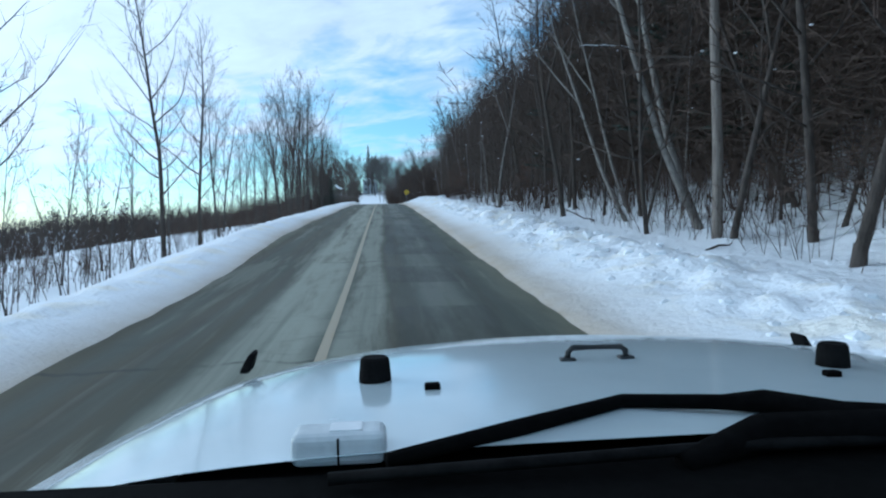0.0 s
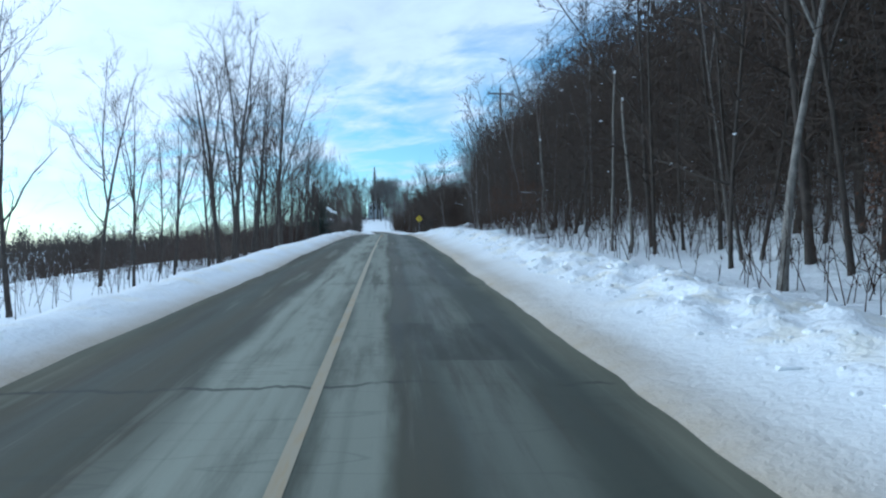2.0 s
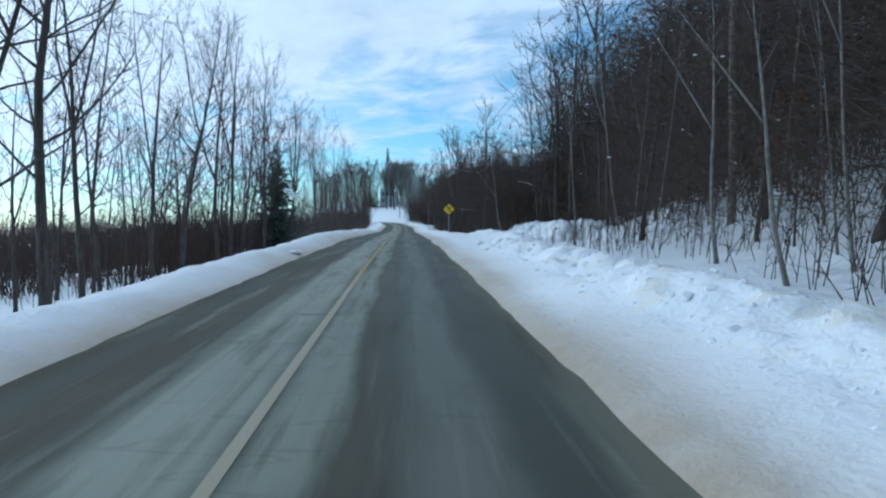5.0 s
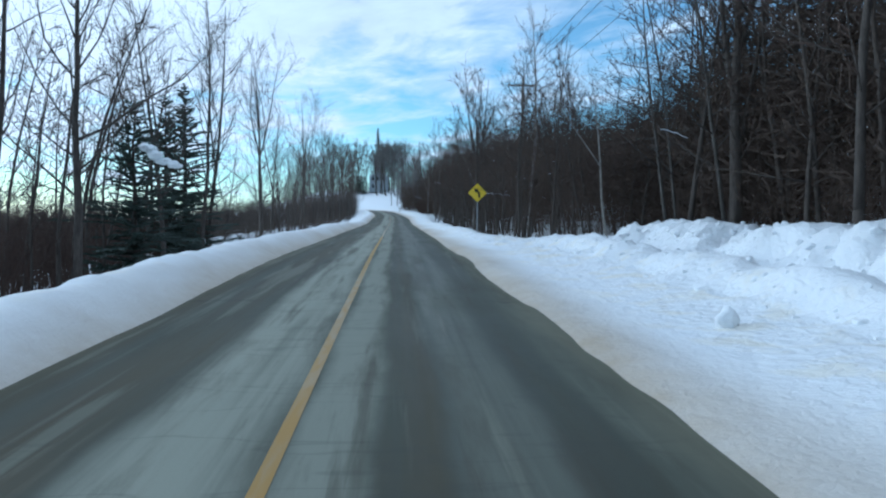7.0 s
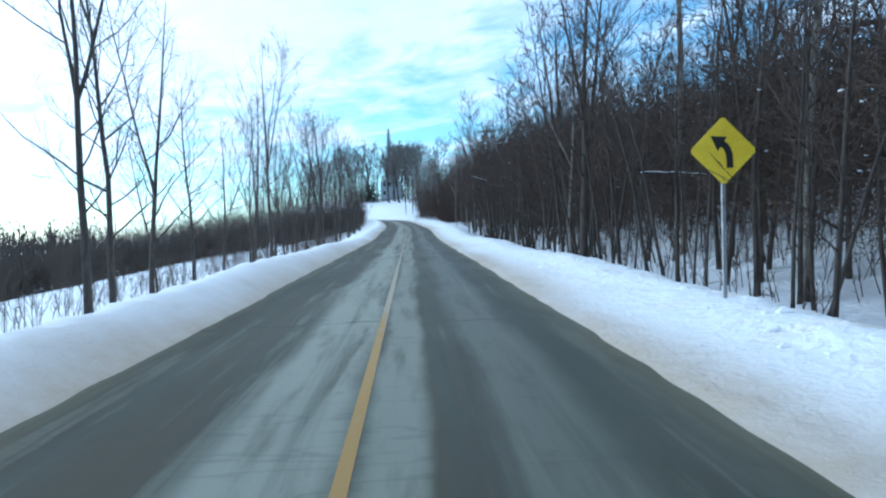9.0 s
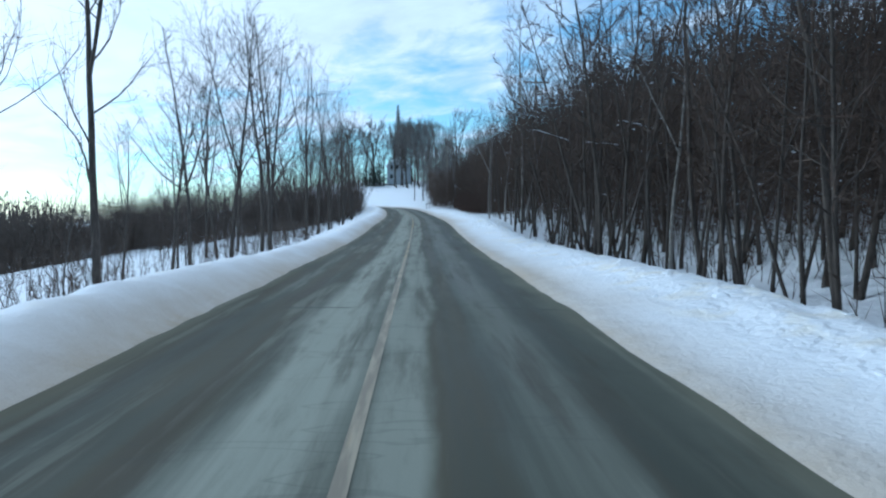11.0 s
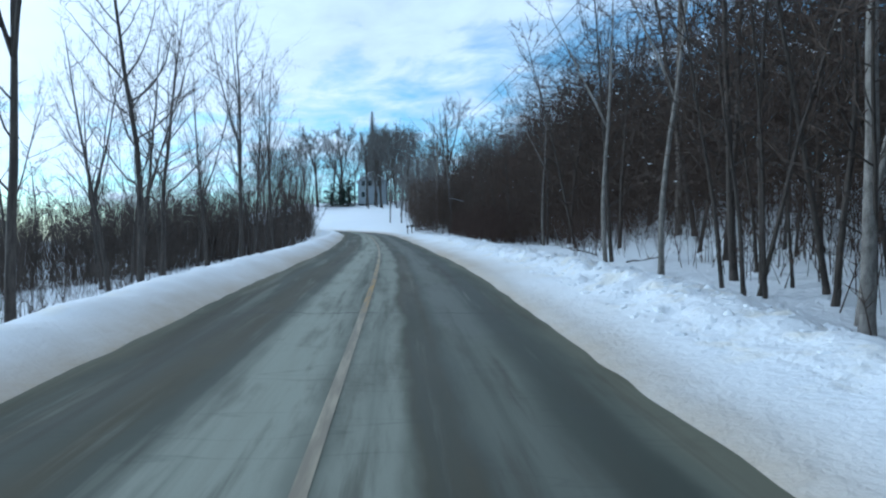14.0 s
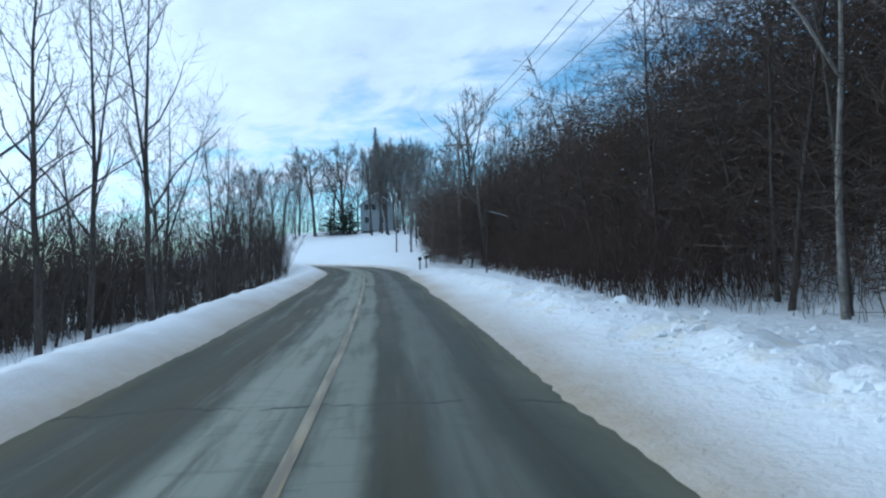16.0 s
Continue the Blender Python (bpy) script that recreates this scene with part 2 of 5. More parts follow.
    crack = mth(ns, ls, "MULTIPLY", mth(ns, ls, "SUBTRACT", 1.0, ramp(ns, ls, gap, 0.0025, 0.007)), ramp(ns, ls, patch, 0.40, 0.55))
    col = mixc(ns, ls, mth(ns, ls, "MULTIPLY", crack, 0.7), col, (0.024, 0.024, 0.020))
    col = mixc(ns, ls, mth(ns, ls, "MULTIPLY", grit, 0.18), col, (0.05, 0.05, 0.05))
    col = mixc(ns, ls, 1.0, col, (0.93, 1.0, 0.98), "MULTIPLY")
    ls.new(col, b.inputs["Base Color"])
    ls.new(mth(ns, ls, "SUBTRACT", 0.82, mth(ns, ls, "MULTIPLY", dark, 0.2)), b.inputs["Roughness"])
    b.inputs["Specular IOR Level"].default_value = 0.28
    bump(ns, ls, b, grit, 0.25, 0.006)
    return m


def make_line():
    m, ns, ls, b = mat("worn_yellow_paint", 0.7)
    uv = ns.new("ShaderNodeUVMap").outputs[0]
    sx = ns.new("ShaderNodeSeparateXYZ")
    ls.new(uv, sx.inputs[0])
    v = sx.outputs[1]
    fresh = mth(ns, ls, "ADD", mth(ns, ls, "MULTIPLY", ramp(ns, ls, v, 236, 248), mth(ns, ls, "SUBTRACT", 1.0, ramp(ns, ls, v, 284, 294))), mth(ns, ls, "MULTIPLY", ramp(ns, ls, v, 342, 350), mth(ns, ls, "SUBTRACT", 1.0, ramp(ns, ls, v, 354, 364))))
    fresh = mth(ns, ls, "MULTIPLY", fresh, 0.24)
    faded = mth(ns, ls, "MULTIPLY", ramp(ns, ls, v, 292, 306), ramp(ns, ls, nse(ns, ls, 1.0, 5, uv, stretch=(9, 0.8, 1)), 0.36, 0.60))
    worn = ramp(ns, ls, mth(ns, ls, "SUBTRACT", mth(ns, ls, "ADD", mth(ns, ls, "MULTIPLY", nse(ns, ls, 1.0, 3, uv, stretch=(1, 0.06, 1)), 0.8), mth(ns, ls, "MULTIPLY", nse(ns, ls, 1.0, 5, uv, stretch=(12, 1.6, 1)), 0.45)), fresh), 0.34, 0.62)
    col = mixc(ns, ls, worn, (0.33, 0.20, 0.045), (0.33, 0.285, 0.20))
    ls.new(mixc(ns, ls, mth(ns, ls, "MULTIPLY", faded, 0.8), col, (0.17, 0.145, 0.105)), b.inputs["Base Color"])
    return m


SNOW, CLEAN, ROAD, LINE = make_snow(), make_snow("clean_snow", 0.0), make_road(), make_line()
BARK = speckled("dark_bark", (0.034, 0.027, 0.022), (0.085, 0.070, 0.058), 5.0, 0.9, 0.5, 0.03, (3, 3, 0.6))
GREYBARK = speckled("grey_bark", (0.046, 0.040, 0.034), (0.108, 0.097, 0.086), 5.0, 0.9, 0.5, 0.03, (3, 3, 0.6))
BIRCH = speckled("pale_bark", (0.11, 0.098, 0.085), (0.27, 0.25, 0.225), 6.0, 0.85, 0.3, 0.02, (1.5, 1.5, 0.8))
TWIG = speckled("twigs", (0.050, 0.034, 0.025), (0.092, 0.064, 0.047), 2.0, 0.9, 0)
BRUSH = speckled("brown_brush", (0.060, 0.046, 0.036), (0.105, 0.083, 0.067), 2.0, 0.9, 0)
# grey twigs for far trees, with distance haze lightened into the colour
HAZETWIG = speckled("hazy_grey_twigs", (0.095, 0.087, 0.080), (0.165, 0.153, 0.142), 2.0, 0.9, 0)
TWIGRED = speckled("red_brown_twigs", (0.040, 0.025, 0.018), (0.075, 0.047, 0.034), 2.0, 0.9, 0)
LEAF = speckled("dead_leaves", (0.085, 0.038, 0.021), (0.145, 0.070, 0.036), 3.0, 0.8, 0)
NEEDLE = speckled("spruce_needles", (0.016, 0.028, 0.021), (0.040, 0.058, 0.043), 3.0, 0.8, 0)
POLEWOOD = speckled("weathered_pole_wood", (0.12, 0.10, 0.085), (0.24, 0.21, 0.18), 6.0, 0.9, 0.4, 0.01, (4, 4, 0.4))


# ---- meshes ----
def mesh_of(name, verts, faces, material, smooth=False):
    me = bpy.data.meshes.new(name)
    me.from_pydata(np.asarray(verts, float).tolist() if len(verts) else [], [], faces)
    me.materials.append(material)
    if smooth:
        me.polygons.foreach_set("use_smooth", [True] * len(me.polygons))
    me.update()
    return me


def part(name, bm, material, parent, label=""):
    """One bmesh as one mesh object under a thing or a part."""
    me = bpy.data.meshes.new(name)
    bm.to_mesh(me)
    bm.free()
    me.materials.append(material)
    ob = new(name, me)
    ob.parent = parent
    return tagged(ob, label)


def empty(name, at=(0, 0, 0), **tags):
    ob = new(name)
    ob.empty_display_size = 0.2
    ob.location = at
    return tagged(ob, **tags)


def tube_verts(pts, radii, k):
    """One closed tapered tube along a line of points: verts and faces."""
    pts = np.asarray(pts, float)
    radii = np.broadcast_to(np.asarray(radii, float), len(pts))
    tan = np.gradient(pts, axis=0)
    tan /= np.linalg.norm(tan, axis=1, keepdims=True)
    ref = np.array([1.0, 0, 0]) if abs(tan[0, 2]) > 0.8 else np.array([0, 0, 1.0])
    w = np.arange(k) * 2 * np.pi / k
    vs = []
    for p, t, r in zip(pts, tan, radii):
        a = np.cross(t, ref)
        a /= max(np.linalg.norm(a), 1e-9)
        b = np.cross(t, a)
        vs.append(p + r * (np.cos(w)[:, None] * a + np.sin(w)[:, None] * b))
    n = len(pts)
    f = [[i * k + j, i * k + (j + 1) % k, (i + 1) * k + (j + 1) % k, (i + 1) * k + j] for i in range(n - 1) for j in range(k)]
    f += [list(range(k))[::-1], [(n - 1) * k + j for j in range(k)]]
    return np.concatenate(vs), f


class Sticks:
    """Tapered round sticks, gathered into one mesh."""

    def __init__(self):
        self.v, self.f, self.n = [], [], 0

    def add(self, p0, p1, r0, r1, k):
        p0, p1 = np.atleast_2d(np.asarray(p0, float)), np.atleast_2d(np.asarray(p1, float))
        m = len(p0)
        r0, r1 = np.broadcast_to(r0, m)[:, None, None], np.broadcast_to(r1, m)[:, None, None]
        d = p1 - p0
        d = d / np.maximum(np.linalg.norm(d, axis=1, keepdims=True), 1e-9)
        ref = np.where(np.abs(d[:, 2:3]) > 0.9, np.array([[1.0, 0, 0]]), np.array([[0, 0, 1.0]]))
        a = np.cross(d, ref)
        a /= np.linalg.norm(a, axis=1, keepdims=True)
        b = np.cross(d, a)
        w = np.arange(k) * 2 * np.pi / k
        ring = a[:, None] * np.cos(w)[None, :, None] + b[:, None] * np.sin(w)[None, :, None]
        if np.all(r1 <= 1e-6):
            v = np.concatenate([p0[:, None] + ring * r0, p1[:, None]], 1)
            base = self.n + np.arange(m)[:, None] * (k + 1)
            i = np.arange(k)
            f = np.stack([base + i, base + (i + 1) % k, np.broadcast_to(base + k, (m, k))], -1).reshape(-1, 3)
        else:
            v = np.concatenate([p0[:, None] + ring * r0, p1[:, None] + ring * r1], 1)
            base = self.n + np.arange(m)[:, None] * (2 * k)
            i = np.arange(k)
            f = np.stack([base + i, base + (i + 1) % k, base + k + (i + 1) % k, base + k + i], -1).reshape(-1, 4)
        self.v.append(v.reshape(-1, 3))
        self.f += f.tolist()
        self.n += v.shape[0] * v.shape[1]
        return self

    def tube(self, pts, radii, k):
        v, f = tube_verts(pts, radii, k)
        self.v.append(v)
        self.f += [[i + self.n for i in q] for q in f if len(q) == 4 or k != 4]
        self.n += len(v)

    def mesh(self, name, material, smooth=False):
        return mesh_of(name, np.concatenate(self.v), self.f, material, smooth)


def vnoise(x, y, seed=0):
    """Smooth value noise in 0..1 over arrays."""
    x, y = np.asarray(x, float), np.asarray(y, float)
    xi, yi = np.floor(x), np.floor(y)
    fx, fy = x - xi, y - yi
    fx, fy = fx * fx * (3 - 2 * fx), fy * fy * (3 - 2 * fy)

    def h(a, b):
        s = np.sin(a * 127.1 + b * 311.7 + seed * 74.7) * 43758.5453
        return s - np.floor(s)

    return (h(xi, yi) * (1 - fx) + h(xi + 1, yi) * fx) * (1 - fy) + (h(xi, yi + 1) * (1 - fx) + h(xi + 1, yi + 1) * fx) * fy


def smooth(x, a, b):
    t = np.clip((np.asarray(x, float) - a) / (b - a), 0, 1)
    return t * t * (3 - 2 * t)


# ---- the lie of the land ----
# the road's middle line on the plan, and its level: up the hill, then a bend to the left
KNOTS = np.array([(-0.6, -160), (-0.6, -80), (-0.6, 0), (-0.6, 60), (-0.6, 120), (-0.6, 180), (-0.66, 196), (-0.95, 208), (-1.45, 219), (-2.2, 232), (-3.3, 245), (-6.2, 254.5), (-12, 259.5), (-22, 262), (-40, 264), (-120, 266)], float)
LEVEL_Y = np.array([-160, -60, 0, 12.8, 25.8, 38.7, 51.5, 67, 83, 95.7, 108.9, 122, 147, 163.8, 174.7, 185.4, 196, 215, 232, 245, 256, 264, 300], float)
LEVEL_Z = np.array([-6.0, -2.6, 0.0, 0.70, 1.62, 2.42, 3.24, 4.05, 4.76, 5.20, 5.66, 5.95, 6.52, 6.87, 7.17, 7.66, 8.23, 9.02, 9.74, 10.3, 10.95, 11.4, 12.2], float)
HALF = 2.7


def spline(knots, per=24):
    out = []
    for i in range(len(knots) - 1):
        p0, p1, p2, p3 = knots[max(i - 1, 0)], knots[i], knots[i + 1], knots[min(i + 2, len(knots) - 1)]
        for j in range(per):
            t = j / per
            out.append(0.5 * (2 * p1 + (p2 - p0) * t + (2 * p0 - 5 * p1 + 4 * p2 - p3) * t * t + (3 * p1 - p0 - 3 * p2 + p3) * t ** 3))
    out.append(knots[-1])
    return np.array(out)


_raw = spline(KNOTS)
_len = np.r_[0, np.cumsum(np.linalg.norm(np.diff(_raw, axis=0), axis=1))]
_s = np.arange(0, _len[-1], 0.5)
LINEXY = np.stack([np.interp(_s, _len, _raw[:, 0]), np.interp(_s, _len, _raw[:, 1])], 1)
_tan = np.gradient(LINEXY, axis=0)
_tan /= np.linalg.norm(_tan, axis=1, keepdims=True)
_right = np.stack([_tan[:, 1], -_tan[:, 0]], 1)
_fine_y = np.arange(-160, 300.1, 1.0)
_fine_z = np.interp(_fine_y, LEVEL_Y, LEVEL_Z)
_ker = np.hanning(15) / np.hanning(15).sum()
_fine_z = np.convolve(np.pad(_fine_z, 7, mode="edge"), _ker, "valid")
LINEZ = np.interp(LINEXY[:, 1], _fine_y, _fine_z) + np.clip(-LINEXY[:, 0] - 8, 0, 200) * 0.02
LINEZ = LINEZ - 0.10 * np.maximum(-LINEXY[:, 0] - 14, 0)          # past the bend it runs downhill


def road_z(y):
    return np.interp(y, _fine_y, _fine_z)


def half_width(y):
    return HALF - 0.32 * smooth(y, 188, 212)


def near_road(x, y):
    """Signed distance from the road's middle (right is positive), and its level, for arrays."""
    x, y = np.asarray(x, float).ravel(), np.asarray(y, float).ravel()
    d, z = x + 0.6, np.interp(y, _fine_y, _fine_z)
    far = np.where((y > 190) & (y < 420))[0]
    use = LINEXY[:, 1] > 180
    lx, lr, lz = LINEXY[use], _right[use], LINEZ[use]
    for c in range(0, len(far), 20000):
        i = far[c:c + 20000]
        q = np.stack([x[i], y[i]], 1)
        gap = ((q[:, None] - lx[None]) ** 2).sum(-1)
        j = gap.argmin(1)
        d[i] = ((q - lx[j]) * lr[j]).sum(1)
        d[i] = np.sign(d[i] + 1e-9) * np.maximum(np.sqrt(gap[np.arange(len(i)), j]), np.abs(d[i]))
        z[i] = lz[j]
    return d, z


def land(x, y):
    """The snow's height, and how far a place lies outside the road's edge."""
    shape = np.shape(x)
    x, y = np.asarray(x, float).ravel(), np.asarray(y, float).ravel()
    d, z = near_road(x, y)
    e = np.abs(d) - half_width(y)
    e = e + (0.11 * (vnoise(x * 0.3, y / 3.3, 6) - 0.5) + 0.08 * (vnoise(x * 0.4, y / 0.7, 7) - 0.5)) * smooth(np.abs(d), 1.6, 2.4)
    # the left bank creeps in over the asphalt for a stretch
    e = e + np.where(d < 0, np.interp(y, [14, 20, 34, 44, 72, 98, 108], [0.30, 0.0, 0.0, 0.36, 0.30, 0.20, 0.0]), 0.0) * smooth(np.abs(d), 1.4, 2.2)
    wave = (vnoise(y / 9, y * 0 + 3, 5) - 0.5)
    chunk = vnoise(x / 0.42, y / 0.48, 1)
    lump = 0.95 * (smooth(chunk, 0.25, 0.75) - 0.5) + 0.55 * (vnoise(x / 0.24, y / 0.30, 2) - 0.5) + 0.42 * (vnoise(x / 1.1, y / 1.3, 4) - 0.5)
    big = (vnoise(x / 2.2, y / 2.6, 3) - 0.5)
    # right-hand side: a ploughed slope, a lumpy crest, then the wooded hillside
    turnout = smooth(y, 91, 97) * (1 - smooth(y, 113, 118))
    low = smooth(y, 116, 124) * (1 - smooth(y, 176, 188))
    crest = np.interp(y, [0, 25, 45, 58, 75, 90, 120, 150, 178, 190, 215, 240], [0.50, 0.52, 0.62, 0.76, 0.74, 0.6, 0.36, 0.34, 0.34, 0.46, 0.46, 0.4]) + 0.16 * wave
    foot = crest * (0.16 * smooth(e, 0, 0.5) + 0.40 * smooth(e, 0.4, 1.7) + 0.44 * smooth(e, 1.4, 2.5))
    back = -(crest * 0.35) * smooth(e, 2.8, 3.8) - (0.75 * low) * smooth(e, 2.7, 4.6)
    rise = np.maximum(e - 3.8, 0)
    steep = 0.27 + 0.11 * (1 - smooth(y, 80, 112)) - 0.06 * smooth(y, 195, 225)
    dell = smooth(y, 98, 108) * (1 - smooth(y, 122, 136)) * (1 - smooth(e, 9, 18))
    hill = np.minimum(rise, 50) * steep * smooth(rise, -1, 7) * (1 - 0.75 * dell)
    right = foot + back + hill + big * 0.30 * smooth(e, 3.5, 7)
    rough = smooth(e, 1.2, 2.0) * (1 - smooth(e, 3.4, 4.6))
    right += lump * rough * 0.17 * (1 - 0.72 * low) * (1 - 0.35 * smooth(y, 196, 206)) + lump * 0.07 * smooth(e, 4, 6)
    flat = 0.10 * smooth(e, 0, 0.6) + 0.10 * big + 0.22 * smooth(e, 1.5, 4.0)
    ridge = 0.30 * smooth(e, 3.2, 4.0) * (1 - smooth(e, 4.4, 5.2)) * (0.6 + vnoise(x / 1.1, y / 1.4, 12))
    pile = np.interp(y, [94, 97, 99, 102, 106, 113], [0.1, 0.35, 0.85, 1.0, 0.66, 0.5]) * smooth(e, 5.6, 7.2) * (1 - smooth(e, 8.6, 12)) * (1.05 + 0.7 * (vnoise(x / 1.6, y / 1.9, 8) - 0.5))
    flat = flat + ridge + pile + lump * (0.12 * smooth(e, 2.6, 3.4) + 0.34 * smooth(e, 5.2, 6.5)) + hill * smooth(e, 8, 14)
    right = right * (1 - turnout) + flat * turnout
    # left-hand side: a smooth low bank, then down to the field
    tall = np.interp(y, [0, 60, 92, 100, 147, 160, 240], [0.30, 0.24, 0.36, 0.50, 0.50, 0.32, 0.34]) + 0.10 * wave
    left = tall * smooth(e, 0, 1.15) - (tall + 0.12) * smooth(e, 1.3, 2.4) - 1.25 * smooth(e, 1.9, 6.5) - 0.115 * np.clip(e - 5.5, 0, 88) - 0.07 * np.clip(e - 26, 0, 70)
    left += lump * 0.06 * smooth(e, 0.3, 0.9) + big * 0.16 * smooth(e, 1.8, 4)
    h = np.where(d > 0, right, left)
    h = np.where(e < 0, 0, h) - 0.14 * (1 - smooth(e, -0.35, 0.30))
    # the slope behind the bend, with the house on it
    beyond = smooth(e, 2.0, 14) * smooth(y, 236, 262) * np.where(d > 0, 1, 0)
    h = np.where(beyond > 0, h * (1 - beyond) + beyond * (0.3 + np.clip(e - 2, 0, 95) * (0.118 * smooth(x, -80, -28) - 0.05 * (1 - smooth(x, -80, -28)))), h)
    out = z + h
    # far off the land rolls on at a level of its own
    out += 6.0 * smooth(np.hypot(x, y - 120), 500, 1600) * (vnoise(x / 500, y / 500, 9))
    return out.reshape(shape), np.where(e < 0, 0, np.where(d > 0, e, e * np.interp(y, [55, 90], [2.0, 1.15]))).reshape(shape)


def ground_at(x, y):
    return float(land(np.array([x]), np.array([y]))[0][0])


def sheet(name, X, Y, Z, U, V, material, **tags):
    ny, nx = X.shape
    i = (np.arange(ny - 1)[:, None] * nx + np.arange(nx - 1)[None]).ravel()
    f = np.stack([i, i + 1, i + nx + 1, i + nx], 1)
    me = bpy.data.meshes.new(name)
    me.from_pydata(np.stack([X.ravel(), Y.ravel(), Z.ravel()], 1).tolist(), [], f.tolist())
    uvl = me.uv_layers.new(name="UVMap")
    idx = np.empty(len(me.loops), dtype=np.int32)
    me.loops.foreach_get("vertex_index", idx)
    uvl.data.foreach_set("uv", np.stack([U.ravel()[idx], V.ravel()[idx]], 1).ravel())
    me.polygons.foreach_set("use_smooth", [True] * len(me.polygons))
    me.materials.append(material)
    me.update()
    return tagged(new(name, me), **tags)


xs = np.unique(np.round(np.r_[-3000, -1500, -800, -500, -350, -250, -180, -130, np.arange(-100, -44, 8), np.arange(-44, -12, 1.2), np.arange(-12, -6.5, 0.45), np.arange(-6.5, -3.0, 0.16), np.arange(-3.0, 1.9, 0.7), np.arange(1.9, 6.6, 0.13), np.arange(6.6, 11, 0.28), np.arange(11, 22, 0.8), np.arange(22, 50, 3.0), 60, 80, 110, 150, 220, 350, 600, 1200, 3000], 3))
ys = np.unique(np.round(np.r_[-3000, -1200, -500, -250, -160, -110, -80, -60, -45, np.arange(-30, 2, 2), np.arange(2, 228, 0.24), np.arange(228, 275, 0.7), np.arange(275, 400, 4), 420, 450, 500, 600, 800, 1200, 2000, 3500], 3))
GX, GY = np.meshgrid(xs, ys)
GZ, GE = land(GX, GY)
sheet("ground", GX, GY, GZ, GE, GY, SNOW, label="white snow cover with ploughed lumpy banks beside the road", category="ground", kind="structure")

off = np.r_[-HALF - 0.25, np.linspace(-HALF, HALF, 13), HALF + 0.25]
spread = (half_width(LINEXY[:, 1]) / HALF)[:, None]
RX = LINEXY[:, 0:1] + _right[:, 0:1] * off[None] * spread
RY = LINEXY[:, 1:2] + _right[:, 1:2] * off[None] * spread
crown = 0.035 * (1 - (off / HALF) ** 2)
RZ = LINEZ[:, None] + crown[None]
sheet("road", RX, RY, RZ, np.broadcast_to(off, RX.shape), np.broadcast_to(_s[:, None], RX.shape), ROAD, label="grey asphalt road stained with dried salt and sand", category="road", kind="structure")
lo = np.array([-0.052, 0.052]) - 0.02
sheet("trim", LINEXY[:, 0:1] + _right[:, 0:1] * lo, LINEXY[:, 1:2] + _right[:, 1:2] * lo, LINEZ[:, None] + 0.039 + 0 * lo[None], np.broadcast_to(lo, (len(_s), 2)), np.broadcast_to(_s[:, None], (len(_s), 2)), LINE, label="worn yellow centre line painted on asphalt", category="road marking", kind="structure")


# ---- trees ----
def unit(v):
    return v / max(np.linalg.norm(v), 1e-9)


